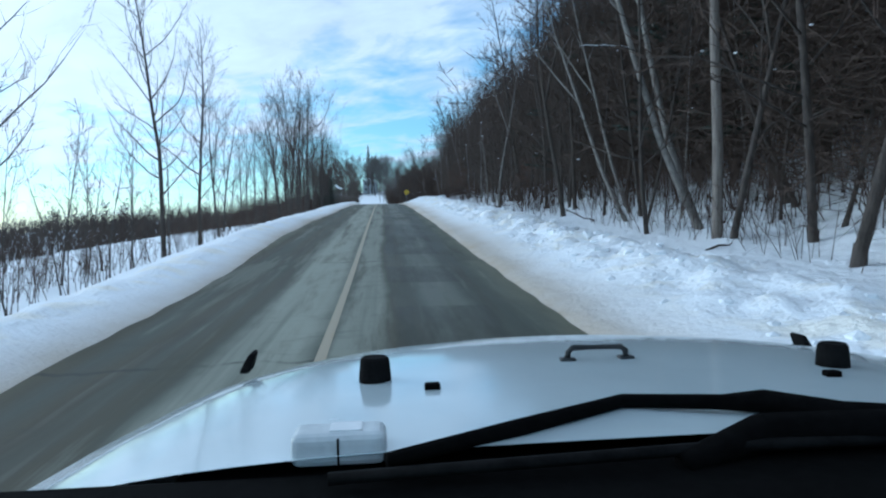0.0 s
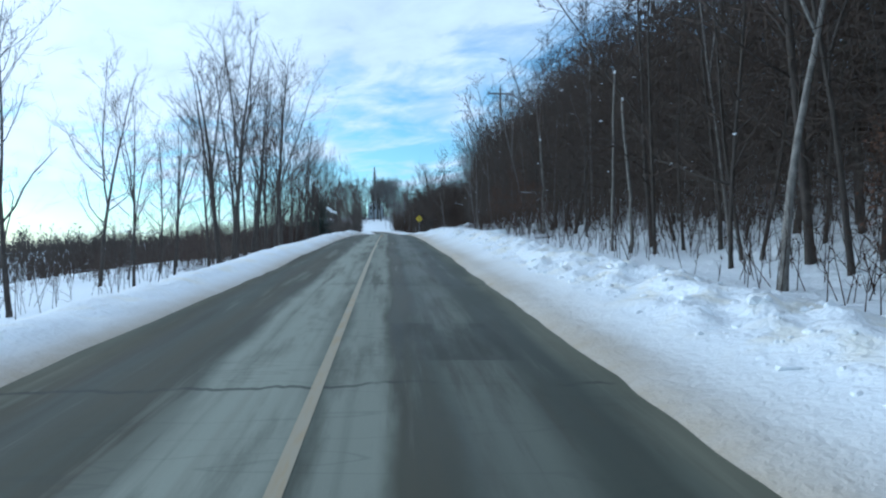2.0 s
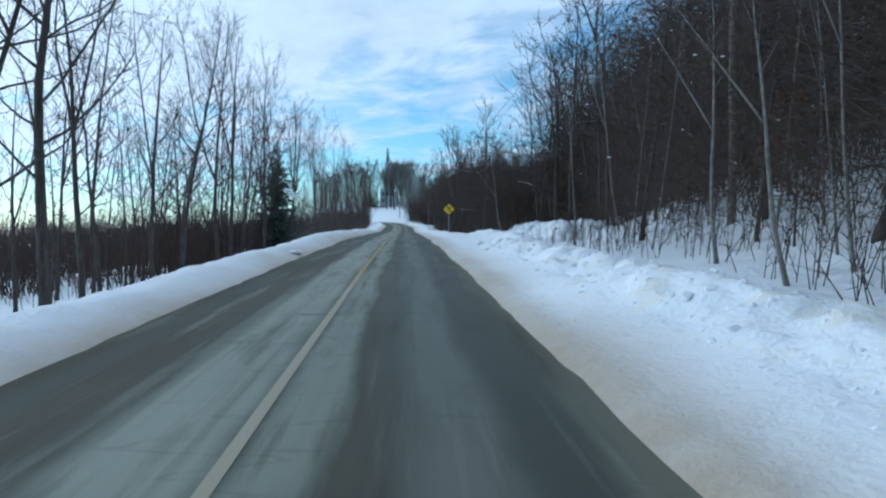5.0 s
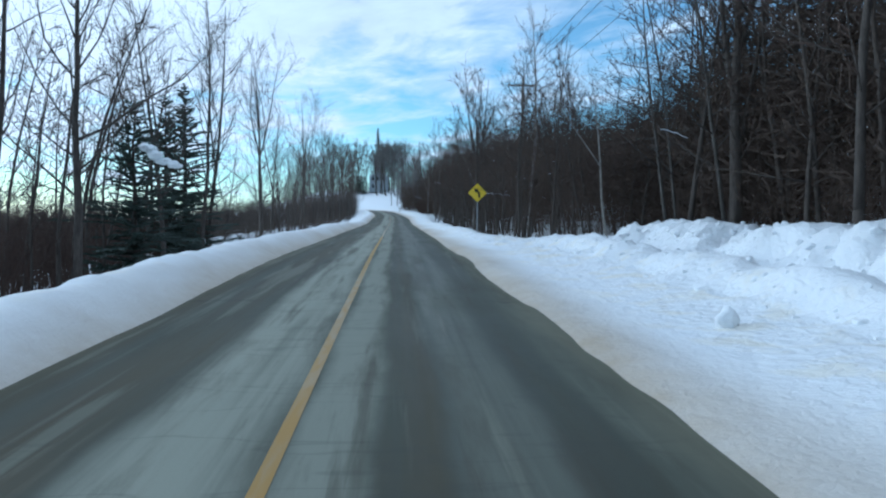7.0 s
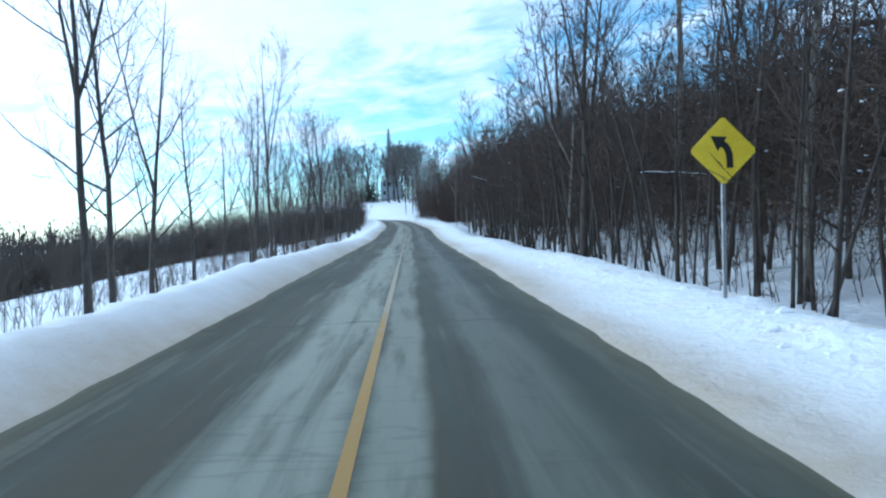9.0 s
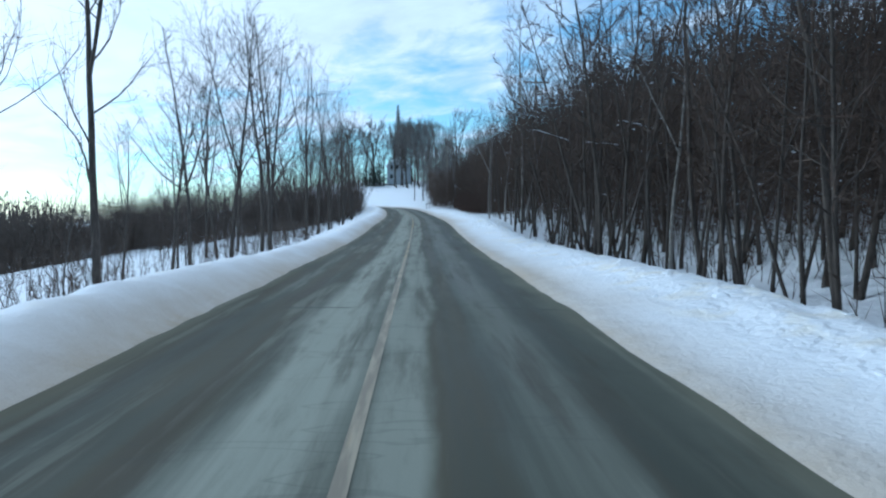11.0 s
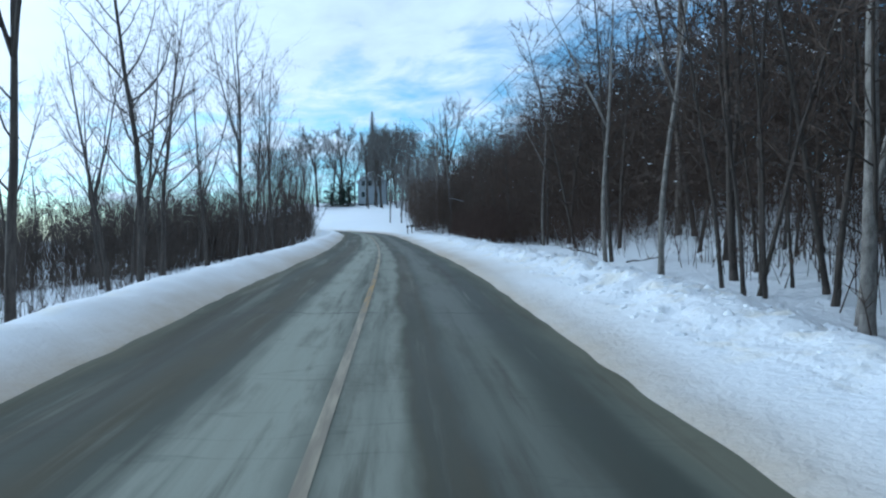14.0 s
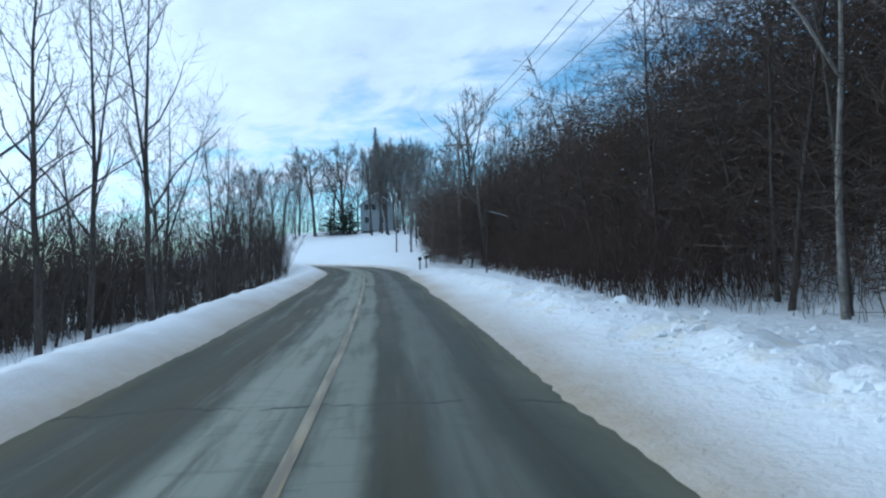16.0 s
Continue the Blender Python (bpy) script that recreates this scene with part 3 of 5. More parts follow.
def grow(seed, height, radius, bare, limbs, reach, subs, twigs, lean=0.0, sides=7, rise=0.9, fork=0, fine=0.008, limb=(4, 4), lift=0.10, split=None):
    """A bare broad-leaved tree: the mesh of its stem and limbs, and the mesh of its twigs."""
    r = np.random.RandomState(seed)
    wood, brush = Sticks(), Sticks()

    def stem(p, d, length, r0, r1, n, wander, k, lift, own=False):
        pts, d = [np.array(p, float)], unit(np.array(d, float))
        for _ in range(n):
            d = unit(d + r.normal(0, wander, 3) + np.array([0, 0, lift]))
            pts.append(pts[-1] + d * length / n)
        pts = np.array(pts)
        rad = np.linspace(r0, r1, n + 1)
        if own and split is not None:
            split.append(Sticks())
            split[-1].tube(pts, rad, k)
        else:
            wood.tube(pts, rad, k)
        return pts, rad

    ang = r.uniform(0, 2 * np.pi)
    d0 = np.array([math.cos(ang) * lean, math.sin(ang) * lean, 1.0])
    wood.add([[0, 0, -0.5]], [[0, 0, 0.35]], radius * 1.45, radius * 1.02, sides)
    stems = [stem((0, 0, 0.2), d0, height, radius, radius * 0.12, 11, 0.035, sides, 0.02)]
    for _ in range(fork):
        pts, rad = stems[0]
        i = r.randint(3, 6)
        a = r.uniform(0, 2 * np.pi)
        stems.append(stem(pts[i], (math.cos(a) * 0.35, math.sin(a) * 0.35, 1), height * (1 - i / 12.0), rad[i] * 0.75, rad[i] * 0.1, 8, 0.05, max(sides - 1, 4), 0.06, True))
    tp0, tp1, tr = [], [], []
    for q in range(limbs):
        pts, rad = stems[q % len(stems)]
        t = bare + (0.97 - bare) * (q + r.uniform(0, 1)) / limbs
        if len(stems) > 1 and q % len(stems):
            t = 0.15 + 0.8 * r.uniform()
        fi = t * (len(pts) - 1)
        i = min(int(fi), len(pts) - 2)
        p = pts[i] + (pts[i + 1] - pts[i]) * (fi - i)
        a = q * 2.4 + r.uniform(-0.5, 0.5)
        length = reach * height * (1.05 - 0.75 * abs(t - bare) / (1 - bare)) * r.uniform(0.6, 1.15)
        lr = min(rad[i] * 0.5, 0.010 + length * 0.0085)
        lp, lrad = stem(p, (math.cos(a), math.sin(a), rise * r.uniform(0.6, 1.3)), length, lr, lr * 0.3, limb[0], 0.13, limb[1], lift, True)
        for s in range(subs):
            ft = (0.25 + 0.75 * (s + r.uniform()) / subs) * limb[0]
            j = min(int(ft), limb[0] - 1)
            sp = lp[j] + (lp[j + 1] - lp[j]) * (ft - j)
            dd = unit(unit(lp[j + 1] - lp[j]) + r.normal(0, 0.55, 3) + np.array([0, 0, 0.25]))
            sl = length * r.uniform(0.22, 0.5) + 0.25
            mid = sp + dd * sl * 0.5
            end = mid + unit(dd + r.normal(0, 0.25, 3) + np.array([0, 0, 0.15])) * sl * 0.6
            tp0 += [sp, mid]
            tp1 += [mid + dd * 0.05, end]
            tr += [fine * 1.35, fine]
            for _ in range(twigs):
                g = r.uniform(0.2, 1)
                o = sp + (end - sp) * g
                tp0.append(o)
                tp1.append(o + unit(dd + r.normal(0, 0.6, 3) + np.array([0, 0, 0.2])) * sl * r.uniform(0.35, 0.8))
                tr.append(fine * 0.8)
    brush.add(np.array(tp0), np.array(tp1), np.array(tr), 0.0, 3)
    return wood, brush


def tree_kind(name, label, bark, twig, group="", category="tree", **how):
    arms = [] if name == "oak" else None
    wood, brush = grow(split=arms, **how)
    return dict(limbs=[a.mesh("limb", bark, True) for a in arms or []], stem=wood.mesh("trunk", bark, True), crown=brush.mesh("crown", twig), name=name, label=label, group=group, category=category)


def plant(kind, x, y, scale=1.0, turn=0.0, tilt=(0, 0), z=None, label="", wide=1.0):
    at = (x, y, (ground_at(x, y) if z is None else z) - 0.05)
    ob = empty(kind["name"], at, label=label or kind["label"], category=kind["category"], group=kind["group"])
    ob.rotation_euler = (radians(tilt[0]), radians(tilt[1]), turn)
    ob.scale = (scale * wide, scale * wide, scale)
    for nm, key in (("trunk", "stem"), ("crown", "crown")):
        p = new(nm, kind[key])
        p.parent = ob
    for me in kind.get("limbs", ()):
        p = new("limb", me)
        p.parent = ob
    return ob


WOODS = "bare trees of the roadside wood"
FOREST = [tree_kind("forest_tree", "slender bare woodland tree with dense dark twigs", (BARK, BARK, BARK, GREYBARK, BARK, BARK)[i], (TWIG, TWIGRED)[i % 2], WOODS,
                    seed=11 + i, height=11.5 + 0.8 * (i % 4), radius=0.072 + 0.018 * (i % 3), bare=0.13, limbs=28, reach=0.21, subs=5, twigs=1, lean=0.06, sides=6, fork=(i % 3 == 1), rise=0.7, fine=0.015, limb=(3, 3))
          for i in range(6)]
LEFT = [tree_kind("roadside_tree", "tall bare tree with dark bark standing beyond the snowbank", BARK, TWIG, "bare trees along the field",
                  seed=81 + i, height=13.0, radius=0.12, bare=0.20, limbs=26, reach=0.30, subs=6, twigs=3, lean=0.03, sides=7, fork=(0, 1, 1, 2)[i], rise=0.95, fine=0.0085, limb=(5, 4), lift=0.12)
        for i in range(4)]
SAPLING = [tree_kind("sapling", "thin leafless sapling growing out of the snow", (BARK, GREYBARK)[i % 2], TWIGRED, "saplings beside the road", "sapling",
                     seed=101 + i, height=5.0, radius=0.03, bare=0.15, limbs=12, reach=0.2, subs=3, twigs=2, lean=0.06, sides=5, rise=1.5, fine=0.008)
           for i in range(3)]
BIG = tree_kind("forest_tree", "stout pale-barked tree with heavy spreading limbs", BIRCH, TWIG, WOODS,
                seed=141, height=15.0, radius=0.15, bare=0.42, limbs=22, reach=0.26, subs=6, twigs=4, lean=0.0, sides=10, rise=0.5, fine=0.012)
SLIM = tree_kind("forest_tree", "thin pale-barked leaning tree at the wood's edge", BIRCH, TWIG, WOODS,
                 seed=151, height=10.0, radius=0.085, bare=0.6, limbs=12, reach=0.13, subs=3, twigs=3, lean=0.0, sides=7, fork=1, fine=0.009)

rng = np.random.RandomState(7)
# how tall the wood stands along the road
TALL_Y = [0, 30, 45, 88, 92, 113, 120, 150, 175, 205, 214, 250]
TALL_H = [1.05, 1.0, 0.86, 0.9, 1.08, 1.08, 0.76, 0.78, 0.88, 0.80, 0.66, 0.60]


# how high the closed mass of branches stands, against the trees above it
MASS_Y = [0, 40, 85, 101, 114, 124, 148, 162, 174, 184, 198, 208, 262]
MASS_H = [1.15, 1.1, 1.0, 1.0, 0.86, 0.63, 0.66, 0.80, 0.74, 0.74, 0.95, 1.14, 1.12]


def clear_of_turnout(x, y):
    return not (89 < y < 119 and x < float(np.interp(y, [98, 108, 119], [10.9, 9.4, 8.2])))


for y in np.arange(1, 246, 2.15):
    for x in (6.9, 9.3, 11.8):
        px, py = x + rng.uniform(-0.9, 1.2), y + rng.uniform(-1.0, 1.0)
        if py > 232 and px > 7:
            px -= 3.0
        px += float(np.interp(py, [0, 12, 14, 40, 55, 89, 90], [1.0, 1.0, 0.6, 0.9, 2.0, 2.2, 0]))
        if rng.uniform() < 0.10:
            continue
        if not clear_of_turnout(px, py):
            if px > 10.4:
                px = 11.2 + rng.uniform(0, 2.5)
            else:
                continue
        tallness = float(np.interp(py, TALL_Y, TALL_H))
        plant(FOREST[rng.randint(6)], px, py, tallness * rng.uniform(0.72, 1.08), rng.uniform(0, 6.3), (rng.normal(0, 4.8), rng.normal(0, 4.8)), wide=rng.uniform(0.8, 1.15))

POLETREE = [tree_kind("young_tree", "thin straight bare young tree in the wood's edge", BARK, TWIG, "young trees at the wood's edge",
                     seed=181 + i, height=8.5, radius=0.055, bare=0.28, limbs=14, reach=0.16, subs=4, twigs=2, lean=0.05, sides=6, rise=0.8, fine=0.012, limb=(3, 3)) for i in range(2)]
for _ in range(190):
    y = rng.uniform(119, 190)
    plant(POLETREE[rng.randint(2)], 5.3 + rng.gamma(1.6, 2.0), y, rng.uniform(0.7, 1.2), rng.uniform(0, 6.3), (rng.normal(0, 6.5), rng.normal(0, 6.5)), wide=rng.uniform(0.7, 1.3))
for _ in range(60):
    y = rng.uniform(3, 60)
    plant(POLETREE[rng.randint(2)], 7.6 + rng.gamma(1.8, 2.0), y, rng.uniform(0.7, 1.2), rng.uniform(0, 6.3), (rng.normal(0, 6), rng.normal(-3, 6)), wide=rng.uniform(0.9, 1.4))

er_ = np.random.RandomState(733)
for _ in range(14):
    plant(FOREST[er_.randint(6)], er_.uniform(10.6, 14), er_.uniform(103, 117), er_.uniform(0.85, 1.1), er_.uniform(0, 6.3), (er_.normal(0, 5), er_.normal(0, 5)))

# trees that stand out at the wood's edge
plant(BIG, 6.5, 183.5, 0.95, 2.2, wide=0.72)
plant(SLIM, 6.75, 184.0, 0.95, 0.2, (0, 7), wide=0.8)
plant(BIG, 8.4, 129.5, 0.9, 4.0)
for x, y, h, ty, tx in ((8.0, 16.0, 1.25, -22, 0), (8.5, 17.2, 1.3, -17, 0), (7.6, 20.0, 0.85, -24, 0), (8.3, 21.5, 0.85, -19, 0), (6.6, 74.4, 0.55, -14, 0), (7.2, 78.0, 0.6, -8, 0), (5.2, 191.0, 0.75, -5, 0), (6.3, 190.2, 0.9, -2, 2), (7.6, 112, 0.6, -20, 4), (6.6, 143, 0.9, -4, 0), (7.2, 160, 0.8, -6, 3), (7.0, 206, 0.8, -6, 0), (6.4, 36, 0.9, 4, 0)):
    plant(SLIM, x, y, h, rng.uniform(0, 0.6) if y > 30 else -0.45, (tx, ty))
lr_ = np.random.RandomState(415)
for _ in range(12):
    plant(SLIM, lr_.uniform(8.4, 11), lr_.uniform(11, 62), lr_.uniform(0.55, 1.0), lr_.uniform(0, 6.3), (lr_.normal(0, 4), lr_.normal(-7, 7)), wide=lr_.uniform(0.4, 0.6))
for _ in range(16):
    plant(SLIM, lr_.uniform(7.6, 9.6), lr_.uniform(56, 96), lr_.uniform(0.6, 0.95), lr_.uniform(0, 6.3), (lr_.normal(0, 4), lr_.normal(-4, 6)), wide=lr_.uniform(0.45, 0.7), label="thin grey bare tree standing in the brush")
for _ in range(45):
    plant(POLETREE[lr_.randint(2)], lr_.uniform(7.4, 13), lr_.uniform(8, 60), lr_.uniform(0.6, 1.1), lr_.uniform(0, 6.3), (lr_.normal(0, 6), lr_.normal(-3, 7)), wide=lr_.uniform(0.8, 1.2))


def snag(x, y, height, radius, lean=0.0, bark=GREYBARK):
    """A dead trunk, broken off, with a cap of snow."""
    z = ground_at(x, y)
    ob = empty("dead_trunk", (x, y, z - 0.1), label="broken grey dead trunk with a snow cap", category="tree")
    r = np.random.RandomState(int(y))
    pts = np.array([(lean * t * t + r.normal(0, 0.02), r.normal(0, 0.02), t * height) for t in np.linspace(0, 1, 9)])
    rad = np.linspace(radius * 1.15, radius * 0.62, 9)
    v, f = tube_verts(pts, rad, 9)
    p = new("trunk", mesh_of("trunk", v, f, bark, True))
    p.parent = ob
    for q in range(4):
        a, k = r.uniform(0, 6.3), r.randint(4, 8)
        st2 = Sticks()
        st2.add(pts[k][None], (pts[k] + np.array([math.cos(a) * 0.35, math.sin(a) * 0.35, 0.15]))[None], 0.02, 0.0, 4)
        p = new("stub", st2.mesh("stub", GREYBARK))
        p.parent = ob
    bm = bmesh.new()
    bmesh.ops.create_icosphere(bm, subdivisions=2, radius=1.0)
    for v in bm.verts:
        v.co = Vector((v.co.x * radius * 0.85, v.co.y * radius * 0.85, max(v.co.z, -0.3) * 0.09)) + Vector(pts[-1]) + Vector((0, 0, 0.03))
    part("snow_cap", bm, CLEAN, ob, "white snow cap")
    return ob


snag(7.2, 44.8, 4.6, 0.055, -0.3, BIRCH)
snag(7.65, 57.7, 4.7, 0.06, -0.2, BIRCH)
snag(6.9, 45.6, 5.6, 0.042, 0.1, BIRCH)
snag(-9.3, 69.4, 6.7, 0.07, -0.25, BARK)


def joined_trees(name, label, spots, seed, height, limbs, subs, twigs, reach, fine, bark, category="woods"):
    """Many trees too deep in the wood to tell apart, as one mass."""
    kinds = []
    for i in range(4):
        wood, brush = grow(seed=seed + i, height=height, radius=0.12, bare=0.18, limbs=limbs, reach=reach, subs=subs, twigs=twigs, lean=0.05, sides=4, fine=fine, limb=(2, 3))
        v = np.concatenate([np.concatenate(wood.v), np.concatenate(brush.v)])
        f3 = np.array([f for f in brush.f if len(f) == 3]) + wood.n
        f4 = np.array([f for f in wood.f if len(f) == 4])
        v[:, :2] *= 1.1
        kinds.append((v, f4, f3))
    r = np.random.RandomState(seed)
    vs, fs, n = [], [], 0
    for x, y, sc in spots:
        v, f4, f3 = kinds[r.randint(4)]
        a = r.uniform(0, 6.3)
        c, s_ = math.cos(a) * sc, math.sin(a) * sc
        w = np.stack([v[:, 0] * c - v[:, 1] * s_ + x, v[:, 0] * s_ + v[:, 1] * c + y, v[:, 2] * sc + ground_at(x, y)], 1)
        vs.append(w)
        fs += (f4 + n).tolist() + (f3 + n).tolist()
        n += len(v)
    return tagged(new(name, mesh_of(name, np.concatenate(vs), fs, bark)), label=label, category=category, kind="stuff")


deep = []
for y in np.arange(-2, 300, 3.8):
    for x in np.arange(15.5, 33, 5.0):
        deep.append((x + rng.uniform(-1.8, 1.8), y + rng.uniform(-1.8, 1.8), rng.uniform(0.7, 1.0) * float(np.interp(y, TALL_Y, TALL_H)) * float(np.interp(y, MASS_Y, MASS_H))))
joined_trees("deep_woods", "dense bare woods climbing the hillside", deep, 51, 13.0, 14, 4, 1, 0.24, 0.034, TWIG)
# the wood on the slope behind the bend
slope = [(rng.uniform(0.5, 20), rng.uniform(264, 300), rng.uniform(0.6, 0.95)) for _ in range(70)]
slope += [(rng.uniform(-1.0, 26) + rng.normal(0, 2.5), rng.uniform(298, 400), rng.choice([0.55, 0.7, 0.85, 1.0, 1.15, 1.35]) * rng.uniform(0.9, 1.1)) for _ in range(140)]
slope += [(rng.uniform(-9, 10), rng.uniform(348, 385), rng.uniform(0.65, 1.25)) for _ in range(22)]
slope += [(rng.uniform(1.5, 14), rng.uniform(238, 262), rng.uniform(0.6, 0.9)) for _ in range(50)]
slope += [(rng.uniform(-60, -7), rng.uniform(356, 420), rng.uniform(0.75, 1.05)) for _ in range(75)]
slope += [(rng.uniform(-75, -24), rng.uniform(300, 400), rng.uniform(0.6, 1.0)) for _ in range(40)]
# distance haze over this wood is put into its twig colour
joined_trees("hill_woods", "bare hazy grey woods on the slope behind the bend", slope, 57, 13.0, 12, 4, 1, 0.23, 0.028, HAZETWIG)

# a thick tangle of branches that closes the wood off
mr = np.random.RandomState(77)


def tangle(name, label, n, nearest, depth, base, span, thick, y0=-4.0, y1=262.0, down=None, material=None):
    mx, my = nearest + mr.gamma(1.7, depth, n), mr.uniform(y0, y1, n)
    keep = ~((my > 88) & (my < 118) & (mx < 11.2))
    mx, my = mx[keep], my[keep]
    tall = np.interp(my, TALL_Y, TALL_H) * np.interp(my, MASS_Y, MASS_H)
    foot = base if down is None else np.interp(my, [0, 25, 34, 88, 95, 118, 124, 188, 198, 262], down)
    mh = foot + span * tall * mr.beta(1.05, 1.6, len(mx)) * (0.75 + 0.5 * vnoise(mx / 4, my / 6, 15))
    md = mr.normal(0, 1, (len(mx), 3)) * np.array([1, 1, 0.55]) + np.array([0, 0, 0.35])
    md /= np.linalg.norm(md, axis=1, keepdims=True)
    p0 = np.stack([mx, my, land(mx, my)[0] + mh], 1)
    st = Sticks()
    st.add(p0, p0 + md * mr.uniform(0.6, 1.7, len(mx))[:, None], mr.uniform(*thick, len(mx)) * np.where(my < 238, np.clip((mx - 5.5) / 4.5, 0.42, 1.0), 0.8), 0.0, 3)
    return tagged(new(name, st.mesh(name, material or TWIG)), label=label, category="branches", kind="stuff")


tangle("branch_tangle", "dense tangle of dark leafless branches inside the wood", 136000, 7.2, 2.6, 1.2, 8.4, (0.007, 0.021), down=[0.5, 0.5, 0.4, 0.5, 0.2, 0.2, 1.3, 1.2, 0.15, 0.1])
tangle("high_branches", "dark leafless branches in the tops of the wood", 52000, 8.0, 3.0, 3.5, 8.5, (0.006, 0.016))
tangle("branch_tangle", "dense brown brush and branches above the outer snowbank of the bend", 36000, 1.6, 3.4, 0.2, 9.0, (0.010, 0.026), 239, 300)
tangle("branch_tangle", "closed brown mass of branches before the bend", 46000, 5.6, 2.6, 0.3, 10.5, (0.009, 0.024), 202, 266)
tangle("high_branches", "thick dark branches high in the tall wood", 30000, 8.0, 3.0, 2.0, 12.0, (0.010, 0.026), -4, 40)
tangle("branch_tangle", "fine brown twigs along the wood's edge", 30000, 6.6, 1.0, 0.9, 7.0, (0.004, 0.011), 24, 90, material=BRUSH)
tangle("branch_tangle", "fine dark twigs between the first tall trees", 26000, 8.2, 1.6, 0.8, 9.0, (0.005, 0.014), 8, 34)
tangle("branch_tangle", "closed dark branches behind the snow heap", 34000, 11.3, 2.6, 0.4, 10.0, (0.010, 0.028), 90, 124)
tangle("branch_tangle", "dark mass of branches deep in the wood", 56000, 13.0, 3.4, 0.5, 11.0, (0.034, 0.075))

# the trees on the field side
GROUPS = (
    ((-8.6, 14.0, 0.8, 0), (-10.4, 32.3, 1.05, 0), (-10.6, 39.3, 0.95, 0), (-11.3, 46.5, 0.86, 1), (-9.9, 52.4, 0.66, 3), (-10.3, 58.5, 0.7, 2), (-9.6, 62, 0.6, 1)),
    ((-8.9, 64.3, 0.92, 3), (-9.2, 66.6, 0.85, 2), (-8.8, 69.2, 0.82, 1), (-9.6, 75.0, 1.0, 1), (-9.4, 77.0, 0.95, 0), (-9.2, 79.5, 1.02, 2), (-9.1, 82.5, 1.2, 0), (-9.8, 86, 0.95, 3), (-9.3, 90.5, 0.9, 1), (-9.5, 94.5, 1.0, 0), (-9.0, 98.5, 1.05, 2), (-9.4, 102.5, 1.1, 3), (-9.6, 105.5, 0.95, 1), (-8.8, 108.5, 1.15, 0), (-9.6, 118, 1.0, 2), (-10.4, 126.5, 1.22, 1), (-9.7, 123.2, 1.15, 0)),
    ((-8.7, 133.4, 1.15, 3), (-9.2, 136, 1.05, 0), (-9.0, 138.5, 0.95, 1), (-9.4, 144, 0.8, 0), (-9.6, 149, 0.75, 2), (-9.1, 153, 0.9, 1), (-10.0, 156.5, 0.7, 3), (-9.5, 160.5, 1.1, 3), (-8.9, 166.5, 0.75, 2), (-9.2, 173, 0.95, 1)),
    ((-8.0, 176.0, 0.95, 2), (-8.9, 178, 1.05, 0), (-9.1, 181, 1.0, 1), (-8.4, 189.6, 1.05, 3), (-7.4, 194.2, 0.95, 0), (-8.9, 198, 0.8, 2), (-9.3, 201.5, 1.0, 0), (-8.6, 205, 0.8, 1), (-8.0, 209.0, 1.1, 3), (-8.8, 212.5, 0.95, 0), (-8.6, 214.5, 0.9, 1), (-7.9, 217.3, 1.1, 1)),
    ((-9.4, 222, 0.85, 2), (-8.8, 227, 0.8, 0), (-9.6, 232, 0.75, 1), (-8.9, 237, 0.7, 0), (-10.5, 241, 0.75, 2), (-13, 244, 0.7, 1), (-9.8, 128, 0.6, 1), (-10.5, 143, 0.6, 0)),
)
FIELD_Y = [0, 40, 46, 60, 62, 82, 88, 120, 130, 150, 160, 182, 200, 215, 222, 250]
FIELD_H = [1.0, 1.0, 0.85, 0.85, 1.1, 1.1, 0.92, 0.88, 0.88, 0.86, 1.0, 1.0, 0.88, 0.88, 0.80, 0.80]
for group in GROUPS:
    for x, y, h, k in group:
        plant(LEFT[k], x, y, h * float(np.interp(y, FIELD_Y, FIELD_H)), rng.uniform(0, 6.3), (rng.normal(0, 1.5), rng.normal(0, 1.5)))
for y in np.concatenate([np.arange(60, 124, 4.5), np.arange(170, 246, 4.0)]):
    plant(LEFT[rng.randint(4)], -12.5 + rng.uniform(-3, 1.0), y + rng.uniform(-1.5, 1.5), rng.uniform(0.5, 0.85), rng.uniform(0, 6.3), (rng.normal(0, 2.5), rng.normal(0, 2.5)))
for _ in range(22):
    plant(SAPLING[rng.randint(3)], rng.uniform(-13, -8.6), rng.uniform(9, 31), rng.uniform(0.7, 1.35), rng.uniform(0, 6.3), (rng.normal(0, 4), rng.normal(0, 4)))
for _ in range(16):
    plant(SAPLING[rng.randint(3)], rng.uniform(-12, -8.4), rng.uniform(34, 60), rng.uniform(0.4, 0.7), rng.uniform(0, 6.3), (rng.normal(0, 5), rng.normal(0, 5)))
for _ in range(20):
    plant(SAPLING[rng.randint(3)], rng.uniform(-12, -8.0), rng.uniform(140, 180), rng.uniform(0.5, 0.9), rng.uniform(0, 6.3), (rng.normal(0, 6), rng.normal(0, 6)))


